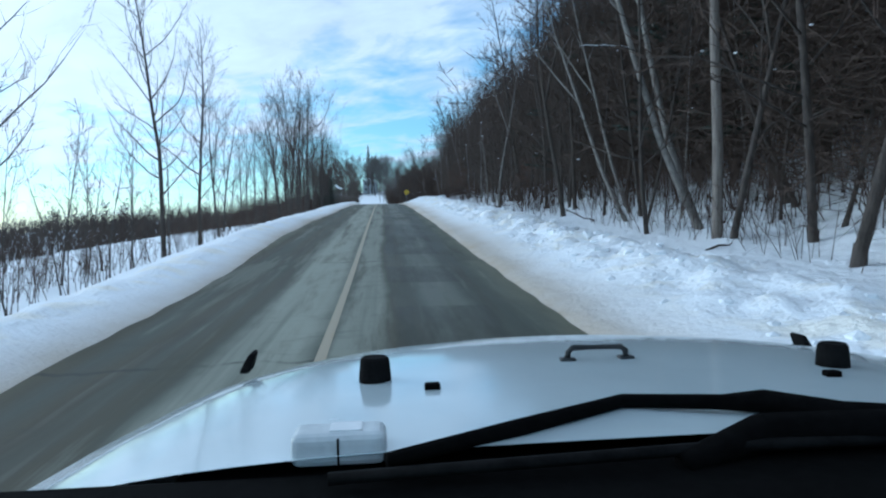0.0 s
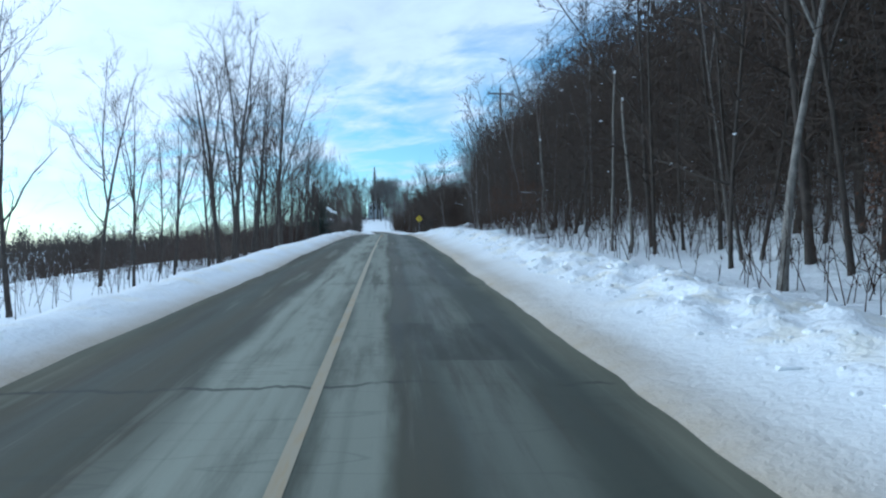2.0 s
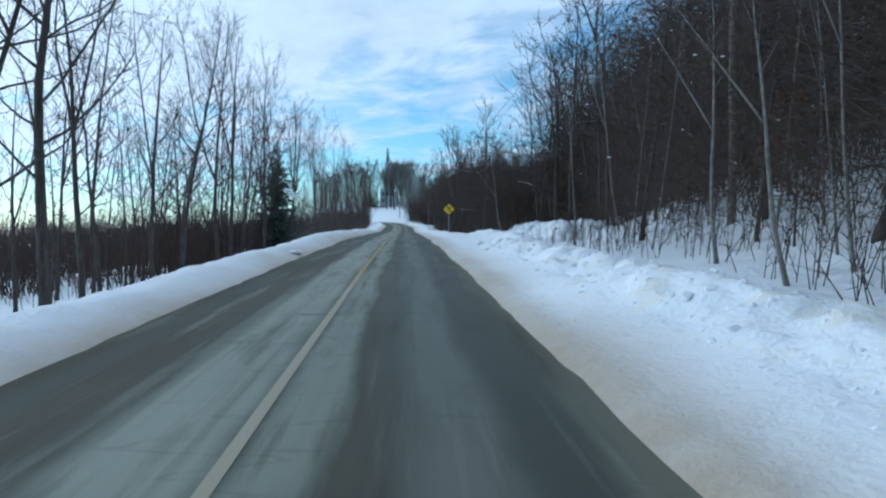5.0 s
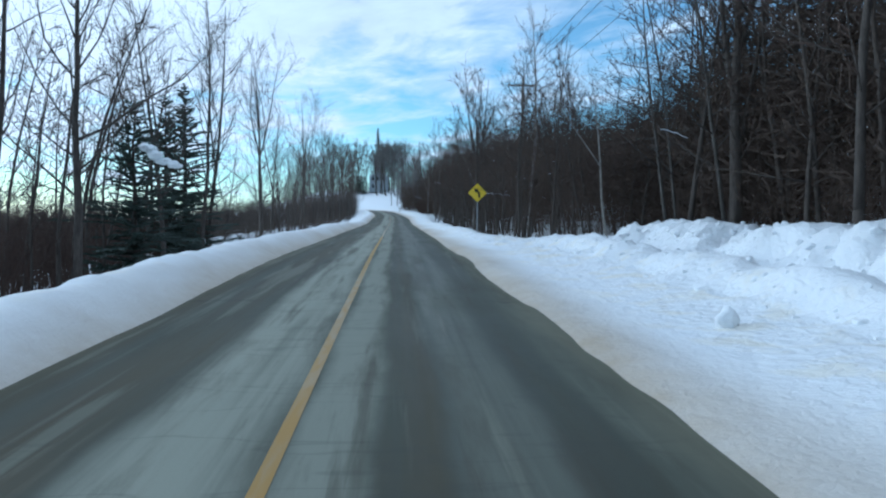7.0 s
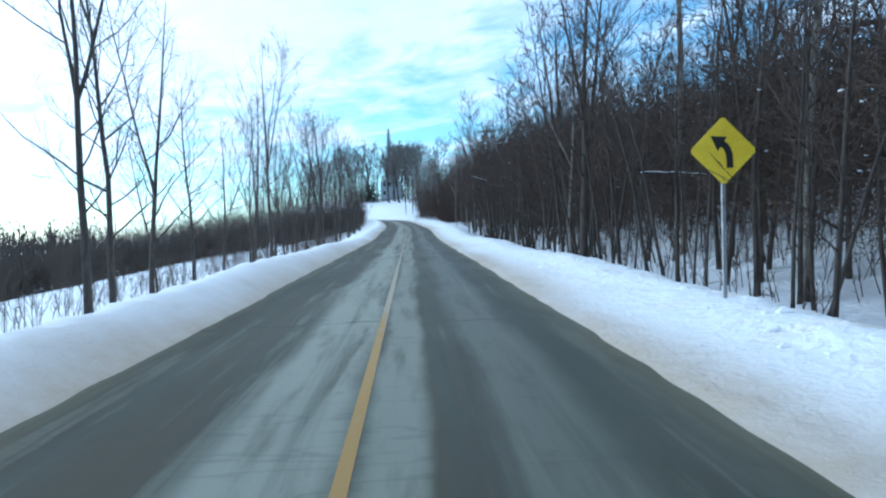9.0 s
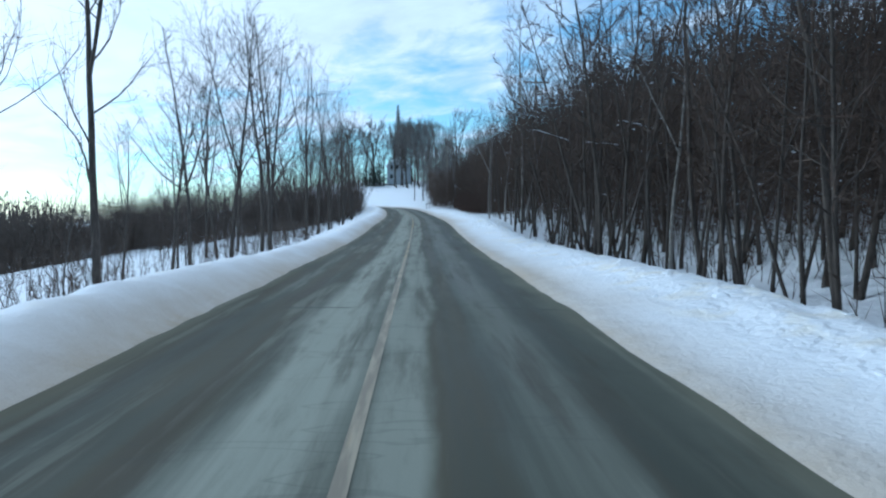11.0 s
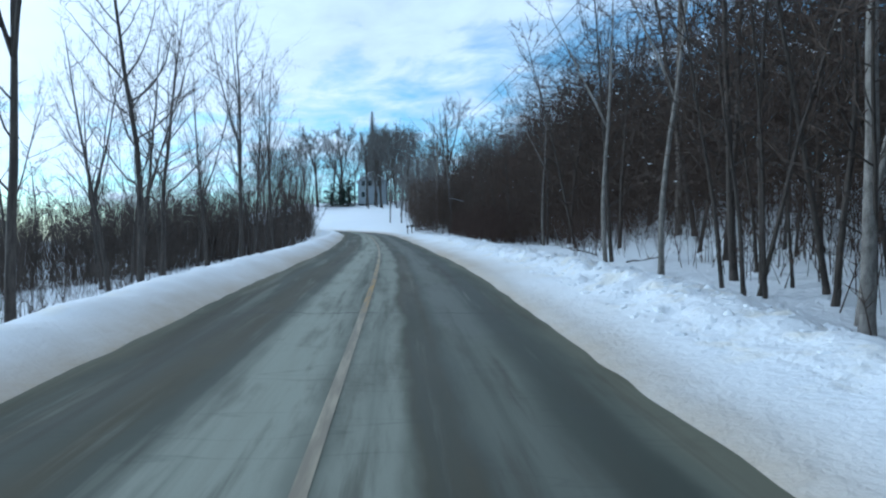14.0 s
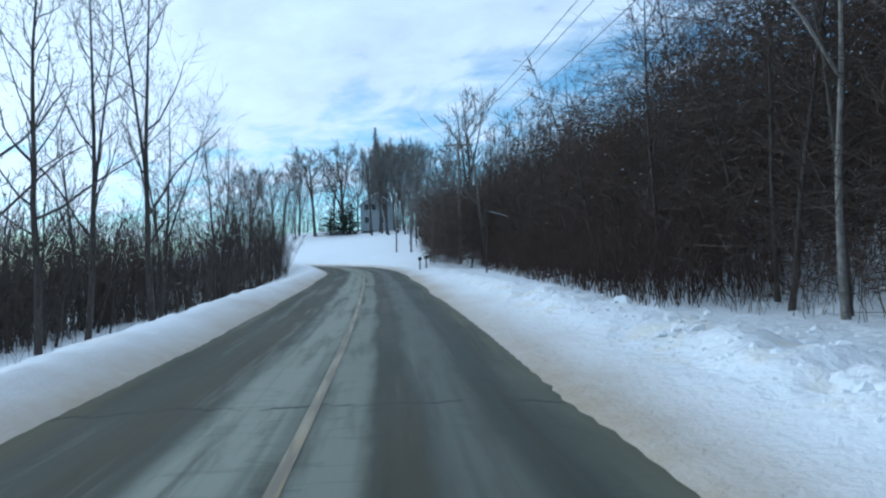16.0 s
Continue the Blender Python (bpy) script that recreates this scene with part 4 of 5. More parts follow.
def thicket(name, label, area, n, height, material, seed, category="brush", fine=0.008, skip=None, twigs=7):
    """Leafless brush: many stems with side twigs, as one mass."""
    r = np.random.RandomState(seed)
    x, y = r.uniform(area[0], area[1], n), r.uniform(area[2], area[3], n)
    keep = vnoise(x / 3.0, y / 5.0, seed) > 0.30
    if skip is not None:
        keep &= ~skip(x, y)
    x, y = x[keep], y[keep]
    n = len(x)
    z = land(x, y)[0] - 0.05
    h = height * r.uniform(0.45, 1.15, n)
    p0 = np.stack([x, y, z], 1)
    d = np.stack([r.normal(0, 0.22, n), r.normal(0, 0.22, n), np.ones(n)], 1)
    d /= np.linalg.norm(d, axis=1, keepdims=True)
    top = p0 + d * h[:, None]
    st = Sticks()
    st.add(p0, top, fine * 1.6, 0.0, 3)
    for _ in range(twigs):
        g = r.uniform(0.25, 0.95, (n, 1))
        o = p0 + (top - p0) * g
        dd = d + r.normal(0, 0.5, (n, 3))
        dd /= np.linalg.norm(dd, axis=1, keepdims=True)
        st.add(o, o + dd * (h * r.uniform(0.18, 0.42, n))[:, None], fine, 0.0, 3)
    return tagged(new(name, st.mesh(name, material)), label=label, category=category, kind="stuff")


def off_turnout(x, y):
    return (y > 89) & (y < 120) & (x < 12)


def off_woods(x, y):
    edge = np.interp(x, [-62, -45, -25, -15, -10], [188, 194, 203, 218, 244])
    return (y < edge) | (y > edge + 26) | bend(x, y)


def bend(x, y):
    return np.abs(near_road(x, y)[0]) < HALF + 2.2


thicket("underbrush", "tangled leafless brown underbrush along the wood's edge", (5.7, 9, 25, 92), 900, 1.5, TWIGRED, 21, skip=off_turnout)
thicket("underbrush", "low leafless shrubs beside the ploughed turnout", (6.0, 9.5, 87, 96), 110, 1.0, TWIG, 39, fine=0.005)
thicket("underbrush", "dense dark leafless brush on the slope inside the wood", (8.6, 20, 5, 60), 3600, 2.6, TWIG, 40, fine=0.010)
thicket("underbrush", "dense dark leafless brush on the slope inside the wood", (9.5, 18, 119, 200), 2200, 2.4, TWIG, 41, fine=0.008)
thicket("underbrush", "leafless brown twigs low between the first trees of the wood", (6.8, 13, 7, 34), 1300, 1.7, TWIGRED, 33, fine=0.0055)
thicket("underbrush", "leafless brown underbrush at the foot of the wood", (6.2, 9.5, 196, 240), 1500, 1.9, TWIGRED, 25, fine=0.0045, twigs=9)
thicket("underbrush", "dense brown brush standing on the outer bank before the bend", (5.0, 8.6, 209, 242), 2600, 2.2, TWIGRED, 42, fine=0.0065, twigs=8)
thicket("underbrush", "thin dark brush on the snowy slope between the trunks", (7.2, 14, 184, 206), 700, 2.0, TWIG, 45, fine=0.006)
thicket("underbrush", "dark leafless underbrush under the trees", (9.6, 15, 28, 92), 1700, 2.4, TWIG, 29, fine=0.012)
thicket("underbrush", "dark leafless underbrush behind the snow heap", (10.8, 16, 88, 124), 1300, 2.6, TWIG, 30, fine=0.012)
thicket("underbrush", "dense leafless brush inside the wood", (9, 24, 0, 250), 4200, 4.5, TWIG, 22, fine=0.009, skip=off_turnout)
thicket("field_brush", "thin brown brush round the trunks by the snowbank", (-13, -8.6, 57, 78), 380, 2.3, BRUSH, 44, fine=0.006)
thicket("field_brush", "dense leafless brown brush between the trees by the field", (-22, -10.5, 64, 94), 700, 2.2, TWIGRED, 23, fine=0.010)
thicket("field_brush", "dense leafless brown brush round the spruces", (-22, -10.5, 94, 130), 2500, 3.6, TWIGRED, 34, fine=0.014)
thicket("field_brush", "tall dense leafless brush beyond the roadside trees", (-62, -9, 186, 256), 30000, 5.2, BRUSH, 26, fine=0.0130, twigs=10, skip=off_woods)
thicket("field_brush", "leafless brown brush at the edge of the trees", (-15.5, -10.0, 188, 248), 420, 2.8, BRUSH, 28, fine=0.005, skip=bend)
thicket("field_brush", "thin saplings crowding the foot of the snowbank", (-12.5, -8.0, 178, 202), 420, 1.7, BRUSH, 43, fine=0.006)
thicket("field_brush", "leafless brown brush on the slope to the field", (-20, -9.5, 122, 168), 420, 2.2, BRUSH, 27, fine=0.010)
tr_ = np.random.RandomState(611)
for _ in range(26):
    plant(POLETREE[tr_.randint(2)], tr_.uniform(-14, -9), tr_.uniform(86, 120), tr_.uniform(0.8, 1.25), tr_.uniform(0, 6.3), (tr_.normal(0, 3), tr_.normal(0, 3)), wide=tr_.uniform(1.0, 1.5), label="slender bare tree near the spruces by the field")
for _ in range(14):
    plant(POLETREE[tr_.randint(2)], tr_.uniform(-15, -9.2), tr_.uniform(8, 26), tr_.uniform(0.45, 0.75), tr_.uniform(0, 6.3), (tr_.normal(0, 4), tr_.normal(0, 4)), wide=tr_.uniform(0.5, 0.8), label="slender bare young tree beyond the snowbank")
thicket("field_brush", "thin leafless brush on the slope below the road", (-18, -8.0, 150, 190), 420, 2.0, TWIG, 36, fine=0.009)
thicket("underbrush", "thin dark stems between the trunks of the wood", (6.2, 13, 119, 192), 800, 1.7, TWIG, 37, fine=0.010)
thicket("field_brush", "leafless brush and seedlings beyond the snowbank", (-16, -8.6, 6, 34), 360, 2.2, TWIGRED, 38)
thicket("field_brush", "thin leafless brush sticking out of the snow", (-13, -7.0, 2, 60), 320, 1.8, TWIG, 24)

thicket("field_brush", "dense leafless brown brush on the inner side of the bend", (-20, -8.6, 226, 258), 1500, 3.0, BRUSH, 35, fine=0.007, skip=bend)
ir = np.random.RandomState(517)
for _ in range(34):
    x, y = ir.uniform(-24, -9), ir.uniform(214, 258)
    if not bend(np.array([x]), np.array([y]))[0]:
        plant(POLETREE[ir.randint(2)], x, y, ir.uniform(0.6, 1.0), ir.uniform(0, 6.3), (ir.normal(0, 4), ir.normal(0, 4)), wide=ir.uniform(1.2, 1.8), label="thin bare young tree on the inner side of the bend")

# woods on the far side of the field
fr = np.random.RandomState(31)
far_spots = [(fr.uniform(-150, -92), fr.uniform(10, 460), fr.uniform(0.7, 1.0)) for _ in range(330)]
far_spots += [(fr.uniform(-96, -56), fr.uniform(205, 252), fr.uniform(0.5, 0.75)) for _ in range(50)]
joined_trees("far_woods", "dark bare woods on the far side of the field", far_spots, 61, 11.0, 8, 4, 0, 0.3, 0.13, BRUSH)
far = Sticks()
fx, fy = fr.uniform(-150, -93, 9000), fr.uniform(0, 470, 9000)
fx[:1200], fy[:1200] = fr.uniform(-96, -56, 1200), fr.uniform(205, 252, 1200)
fz = land(fx, fy)[0]
fd = np.stack([fr.normal(0, 0.25, 9000), fr.normal(0, 0.25, 9000), np.ones(9000)], 1)
far.add(np.stack([fx, fy, fz], 1), np.stack([fx, fy, fz], 1) + fd * fr.uniform(4, 8.6, 9000)[:, None], fr.uniform(0.10, 0.26, 9000), 0.0, 3)
tagged(new("far_woods", far.mesh("far_woods", BRUSH)), label="dark stems of the woods across the field", category="woods", kind="stuff")

# ---- single things along the road ----
def box_bm(x0, x1, y0, y1, z0, z1, bevel=0.0, segs=2):
    bm = bmesh.new()
    bmesh.ops.create_cube(bm, size=1.0)
    for v in bm.verts:
        v.co = Vector(((x0 + x1) / 2 + v.co.x * (x1 - x0), (y0 + y1) / 2 + v.co.y * (y1 - y0), (z0 + z1) / 2 + v.co.z * (z1 - z0)))
    if bevel:
        bmesh.ops.bevel(bm, geom=bm.edges[:], offset=bevel, segments=segs, affect="EDGES", profile=0.6)
    return bm


def turned_bm(profile, k=20, at=(0, 0, 0), axis="z"):
    """A body of revolution from (radius, height) pairs."""
    bm = bmesh.new()
    rings = []
    for r, h in profile:
        ring = []
        for i in range(k):
            a = 2 * math.pi * i / k
            p = (r * math.cos(a), r * math.sin(a), h) if axis == "z" else (h, r * math.cos(a), r * math.sin(a))
            ring.append(bm.verts.new(Vector(p) + Vector(at)))
        rings.append(ring)
    for a, b in zip(rings, rings[1:]):
        for i in range(k):
            bm.faces.new((a[i], a[(i + 1) % k], b[(i + 1) % k], b[i]))
    bm.faces.new(rings[0][::-1])
    bm.faces.new(rings[-1])
    bmesh.ops.recalc_face_normals(bm, faces=bm.faces[:])
    for f in bm.faces:
        f.smooth = len(f.verts) == 4
    return bm


def tube_part(name, pts, radii, k, material, parent, label=""):
    v, f = tube_verts(pts, radii, k)
    ob = new(name, mesh_of(name, v, f, material, True))
    ob.parent = parent
    return tagged(ob, label)


STEEL = speckled("galvanised_steel", (0.30, 0.31, 0.32), (0.45, 0.46, 0.47), 20.0, 0.45, 0.1, 0.002, metal=0.8)
YELLOW = speckled("yellow_sign_sheet", (0.70, 0.50, 0.012), (0.80, 0.60, 0.025), 3.0, 0.4, 0.05, 0.001)
BLACK = speckled("black_paint", (0.006, 0.006, 0.006), (0.014, 0.014, 0.014), 30.0, 0.5, 0.1, 0.001)
GLASSY = speckled("dark_porcelain", (0.10, 0.09, 0.08), (0.18, 0.17, 0.16), 10.0, 0.3, 0)


def curve_sign(x, y, z):
    """A diamond warning sign: a road that bends to the left."""
    g = ground_at(x, y)
    ob = empty("road_sign", (x, y, g), label="yellow diamond warning sign with black curve arrow, steel post", category="sign")
    c = z - g
    bm = bmesh.new()
    half, cut = 0.53, 0.045
    ring = []
    for a, b in ((1, 0), (0, 1), (-1, 0), (0, -1)):
        p = Vector((a * half, 0, b * half))
        for s_ in (-1, 1):
            t = Vector((-b * s_, 0, a * s_))
            d = (t * 1.0 - Vector((a, 0, b))).normalized()
            ring.append(p + d * cut)
    vs = [bm.verts.new(v + Vector((0, 0, c))) for v in ring]
    f = bm.faces.new(vs)
    ext = bmesh.ops.extrude_face_region(bm, geom=[f])
    bmesh.ops.translate(bm, verts=[v for v in ext["geom"] if isinstance(v, bmesh.types.BMVert)], vec=(0, 0.004, 0))
    bmesh.ops.recalc_face_normals(bm, faces=bm.faces[:])
    part("plate", bm, YELLOW, ob, "yellow diamond plate")
    # the arrow: a stem that rises and swings over to the left
    path = [Vector((0.10, 0, -0.26)), Vector((0.10, 0, -0.16)), Vector((0.095, 0, -0.06)), Vector((0.07, 0, 0.02)), Vector((0.03, 0, 0.075)), Vector((-0.03, 0, 0.115))]
    bm = bmesh.new()
    lft, rgt = [], []
    for i, p in enumerate(path):
        d = (path[min(i + 1, len(path) - 1)] - path[max(i - 1, 0)]).normalized()
        n = Vector((-d.z, 0, d.x)) * 0.052
        lft.append(p + n), rgt.append(p - n)
    d = (path[-1] - path[-2]).normalized()
    n = Vector((-d.z, 0, d.x))
    tip = [path[-1] + n * 0.13 - d * 0.02, path[-1] + d * 0.20, path[-1] - n * 0.13 - d * 0.02]
    up = Vector((0, -0.004, c))
    def quad(*ps):
        bm.faces.new([bm.verts.new(p + up) for p in ps])
    for i in range(len(path) - 1):
        quad(lft[i], rgt[i], rgt[i + 1], lft[i + 1])
    quad(*tip)
    ext = bmesh.ops.extrude_face_region(bm, geom=bm.faces[:])
    bmesh.ops.translate(bm, verts=[v for v in ext["geom"] if isinstance(v, bmesh.types.BMVert)], vec=(0, 0.003, 0))
    bmesh.ops.remove_doubles(bm, verts=bm.verts[:], dist=0.0005)
    part("arrow", bm, BLACK, ob, "black curved arrow")
    bm = box_bm(-0.03, 0.03, 0.006, 0.045, -0.4, c + 0.40, 0.006)
    part("post", bm, STEEL, ob, "grey steel post")
    for dz in (-0.3, 0.3):
        part("bolt", turned_bm([(0.012, 0), (0.012, 0.006), (0.006, 0.009)], 10, (0, -0.010, c + dz)), STEEL, ob)
    return ob


curve_sign(4.63, 125.5, 8.56)


def utility_pole(x, y, top, arm=True, radius=0.12, turn=0.0):
    g = ground_at(x, y)
    ob = empty("utility_pole", (x, y, g), label="weathered grey wooden utility pole with a crossarm" if arm else "weathered grey wooden utility pole", category="pole", group="poles of the power line")
    ob.rotation_euler = (0, 0, turn)
    h = top - g
    zz = np.linspace(-0.6, h, 9)
    pts = np.stack([0.02 * np.sin(zz), 0.02 * np.cos(zz * 1.3), zz], 1)
    rad = np.linspace(radius, radius * 0.68, 9)
    tube_part("shaft", pts, rad, 12, POLEWOOD, ob)
    if arm:
        part("crossarm", box_bm(-1.15, 1.15, -0.19, -0.09, h - 0.62, h - 0.50, 0.012), POLEWOOD, ob)
        tube_part("brace", [(-0.6, -0.14, h - 0.60), (0, -0.12, h - 1.1)], 0.018, 6, STEEL, ob)
        tube_part("brace", [(0.6, -0.14, h - 0.60), (0, -0.12, h - 1.1)], 0.018, 6, STEEL, ob)
        for dx, dz in ((-1.05, h - 0.50), (1.05, h - 0.50), (0.0, h)):
            part("insulator", turned_bm([(0.02, 0), (0.02, 0.09), (0.06, 0.10), (0.035, 0.14), (0.06, 0.15), (0.03, 0.21), (0.01, 0.22)], 12, (dx, -0.14 if dx else 0, dz)), GLASSY, ob)
    return ob


POLES = ((7.4, 14.0, 10.8, True), (9.7, 82.3, 17.7, True), (9.7, 139.0, 18.0, True), (9.7, 197.0, 20.6, True), (4.3, 247.0, 20.6, True))
for x, y, top, arm in POLES:
    utility_pole(x, y, top, arm)
utility_pole(-1.05, 270.0, 19.5, False, 0.10)
ends = [(x, y, top) for x, y, top, _ in POLES] + [(-1.05, 270.0, 20.2)]
for a, b in zip(ends, ends[1:]):
    for dx, dz in ((-1.05, -0.28), (1.05, -0.28), (0.0, 0.22)):
        if b[0] < 0 and dx:
            continue
        t = np.linspace(0, 1, 17)[:, None]
        pts = (1 - t) * (np.array(a) + (dx, -0.14, dz)) + t * (np.array(b) + (dx, -0.14, dz))
        pts[:, 2] -= (4 * t * (1 - t) * 0.9)[:, 0]
        tagged(tube_part("power_cable", pts, 0.014, 5, BLACK, None), label="thin black overhead power cable between wooden poles", category="cable", group="cables of the power line")


# conifers
def conifer_kind(seed, height, width, bare, label, droop=0.25, thin=1.0, dense=1.0, ragged=0.7, needles=None):
    r = np.random.RandomState(seed)
    wood, green = Sticks(), Sticks()
    zz = np.linspace(-0.4, height, 10)
    pts = np.stack([r.normal(0, 0.02, 10), r.normal(0, 0.02, 10), zz], 1)
    rad = np.linspace(0.018 * height, 0.01, 10)
    wood.add(pts[:-1], pts[1:], rad[:-1], rad[1:], 8)
    a0, a1, rr, b0, b1 = [], [], [], [], []
    z = bare
    while z < height * 0.985:
        f = (z - bare) / (height - bare)
        reach = width * (1 - f) ** 0.85 * r.uniform(0.75, 1.1) + 0.12
        n = int((8 - 3 * f) * dense)
        for i in range(n):
            a = r.uniform(0, 6.3)
            d = np.array([math.cos(a), math.sin(a), r.uniform(-droop, 0.25 - droop * 0.3) + 0.5 * f])
            if r.uniform() < ragged * 0.3:
                continue
            L = reach * r.uniform(0.95 - 0.6 * ragged, 1.1) * (1 + 0.3 * ragged * math.sin(2.3 * a + z * 1.1))
            o = np.array([0, 0, z + r.uniform(-0.1, 0.1)])
            e = o + d * L + np.array([0, 0, 0.10 * L * L * 0.3])
            b0.append(o), b1.append(e)
            m = max(3, int(L * 8.5 * dense))
            for j in range(m):
                g = (j + 1.2) / (m + 0.6)
                q = o + (e - o) * g
                side = np.array([-d[1], d[0], 0]) * (1 if j % 2 else -1)
                t = d * 0.75 + side * r.uniform(0.4, 1.0) + np.array([0, 0, r.uniform(-0.35, 0.1)])
                a0.append(q), a1.append(q + t / np.linalg.norm(t) * r.uniform(0.25, 0.5) * (0.55 + 0.5 * (1 - f)))
                rr.append(r.uniform(0.035, 0.07) * thin)
        z += r.uniform(0.22, 0.36) * (1.1 - 0.3 * f)
    wood.add(np.array(b0), np.array(b1), 0.018, 0.0, 3)
    green.add(np.array(a0), np.array(a1), np.array(rr), 0.0, 3)
    return dict(stem=wood.mesh("trunk", BARK, True), crown=green.mesh("crown", needles or NEEDLE), name="conifer", label=label, group="", category="tree")


SPRUCE = conifer_kind(5, 10.0, 2.9, 0.8, "dark green spruce with drooping branches by the field", thin=1.0, dense=1.45, ragged=0.8)
plant(SPRUCE, -11.1, 125.4, 0.98, 0.4)
plant(SPRUCE, -8.5, 111.8, 0.62, 2.0, label="small dark green spruce with snow caught on a branch", wide=1.15)
plant(SPRUCE, -10.6, 121.0, 0.85, 3.0)
for x, y, h in ((10.5, 21.0, 1.25), (11.5, 26.5, 1.4), (9.8, 33.5, 1.1), (12.5, 38.0, 1.3), (11.0, 15.5, 1.3)):
    plant(SPRUCE, x, y, h, y, label="tall dark green spruce among the bare trees of the wood", wide=0.8)
FIR = conifer_kind(6, 7.0, 2.8, 0.4, "dark green fir on the slope below the house", thin=1.6)
plant(FIR, -15.9, 336.5, 0.85, 0.0, wide=1.5)
plant(FIR, -11.9, 337.0, 1.0, 1.7, wide=1.4)
plant(FIR, -13.9, 339.0, 0.9, 3.1, wide=1.4)
# crown colour paled to stand for the haze at this distance
LARCH = conifer_kind(9, 26.0, 3.0, 3.0, "very tall slim hazy grey conifer with a thin spire", droop=0.1, thin=1.9, dense=1.25, ragged=0.5, needles=HAZETWIG)
plant(LARCH, -7.1, 356.7, 0.985, 0.0)
plant(LARCH, -5.4, 361.0, 0.76, 4.0, label="slim hazy grey conifer beside the tallest one")

# bare trees that stand out by the bend
OAK = tree_kind("oak", "broad bare oak with crooked dark limbs", BARK, TWIG, "", "tree", seed=171, height=14.5, radius=0.26, bare=0.25, limbs=24, reach=0.34, subs=7, twigs=4, lean=0.0, sides=9, fork=2, rise=0.9, fine=0.022)
plant(OAK, 6.8, 262.0, 1.05, 1.0)
plant(OAK, 11.2, 110.0, 0.85, 0.5, label="crooked dark tree behind the ploughed snow heap")
# crown twigs take the haze-lightened grey
FAR_OAK = tree_kind("oak", "broad bare tree on the slope", BARK, HAZETWIG, "", "tree", seed=173, height=14.5, radius=0.28, bare=0.22, limbs=34, reach=0.36, subs=8, twigs=4, lean=0.0, sides=8, fork=3, rise=0.75, fine=0.034, limb=(3, 4))
plant(FAR_OAK, -19.5, 338.0, 1.2, 2.0, label="broad bare tree on the snowy slope near the house", wide=1.15)
plant(FAR_OAK, -14.0, 344.0, 1.25, 3.3, label="broad bare tree behind the dark firs", wide=1.15)
plant(FAR_OAK, -31.0, 330.0, 0.9, 4.0, label="broad bare tree on the snowy slope", wide=0.9)
hr = np.random.RandomState(313)
for x, y, h in ((-24, 345, 1.1), (-27.5, 334, 0.95), (-17, 352, 1.1), (-22.5, 331, 0.7), (-11.5, 354, 1.0), (-34, 341, 1.1), (-29, 352, 1.0)):
    plant(FAR_OAK, x, y, h, hr.uniform(0, 6.3), (hr.normal(0, 3), hr.normal(0, 3)), label="bare hazy grey tree among others on the snowy slope", wide=0.8)
for x, y, h in ((-4.6, 318, 1.0), (-2.9, 324, 1.1), (-1.4, 314, 0.95), (0.2, 322, 1.1), (1.6, 312, 0.9), (-3.6, 330, 1.15), (-5.4, 327, 1.0), (-2.2, 333, 1.2), (-1.9, 319, 1.0), (1.2, 329, 1.1), (3.6, 318, 1.0), (4.6, 331, 1.15), (2.9, 326, 1.15), (-0.6, 331, 1.2), (-6.2, 348, 1.1), (-2.2, 352, 1.2), (1.5, 349, 1.2), (5.0, 340, 1.2)):
    plant(FAR_OAK, x - (1.7 if y < 335 else 0.0), y, h, hr.uniform(0, 6.3), (hr.normal(0, 3), hr.normal(0, 3)), label="tall bare tree standing before the pale house" if y < 335 else "tall bare tree rising behind the pale house", wide=0.62)
plant(OAK, 7.8, 148.0, 0.79, 2.2, label="tall bare tree spreading its limbs above the wood", wide=0.9)
plant(OAK, 6.3, 140.0, 0.80, 4.1, label="tall bare tree spreading its limbs above the wood", wide=0.8)
plant(OAK, -10.0, 66.0, 0.78, 0.9, (2, -9), label="dark forked bare tree leaning over the field", wide=0.85)
plant(OAK, -10.6, 73.0, 0.70, 2.6, (0, -6), label="dark forked bare tree leaning over the field", wide=0.8)


def snow_lump(x, y, z, sx, sy, sz, turn=0.0):
    bm = bmesh.new()
    bmesh.ops.create_icosphere(bm, subdivisions=3, radius=1.0)
    for v in bm.verts:
        k = 1 + 0.45 * noise.noise(v.co * 1.4 + Vector((x, y, z))) + 0.15 * noise.noise(v.co * 4.0 + Vector((x, y, z)))
        v.co = Vector((v.co.x * sx * k, v.co.y * sy * k, v.co.z * sz * k))
    for f in bm.faces:
        f.smooth = True
    ob = part("snow_clump", bm, CLEAN, None)
    ob.matrix_world = pose(x, y, z, 0, 0, turn)
    return ob


for k in range(6):
    t = k / 5
    tagged(snow_lump(-7.75 + 0.95 * t, 110.7 + 0.1 * math.sin(k * 2.1), 9.05 - 0.62 * t + 0.06 * math.sin(k * 1.7), 0.20 - 0.05 * abs(t - 0.5), 0.22, 0.11 + 0.03 * math.sin(k), 25 * k), label="white snow clump caught on a spruce branch", category="snow", group="snow on the spruce")
tagged(snow_lump(4.35, 97.4, float(ground_at(4.35, 97.4)) + 0.05, 0.17, 0.13, 0.17, 30), label="loose white snow chunk lying on the turnout", category="snow")
tagged(snow_lump(-3.55, 88.9, float(ground_at(-3.55, 88.9)) + 0.03, 0.30, 0.5, 0.07, 10), label="flat white snow chunk at the road's edge", category="snow")


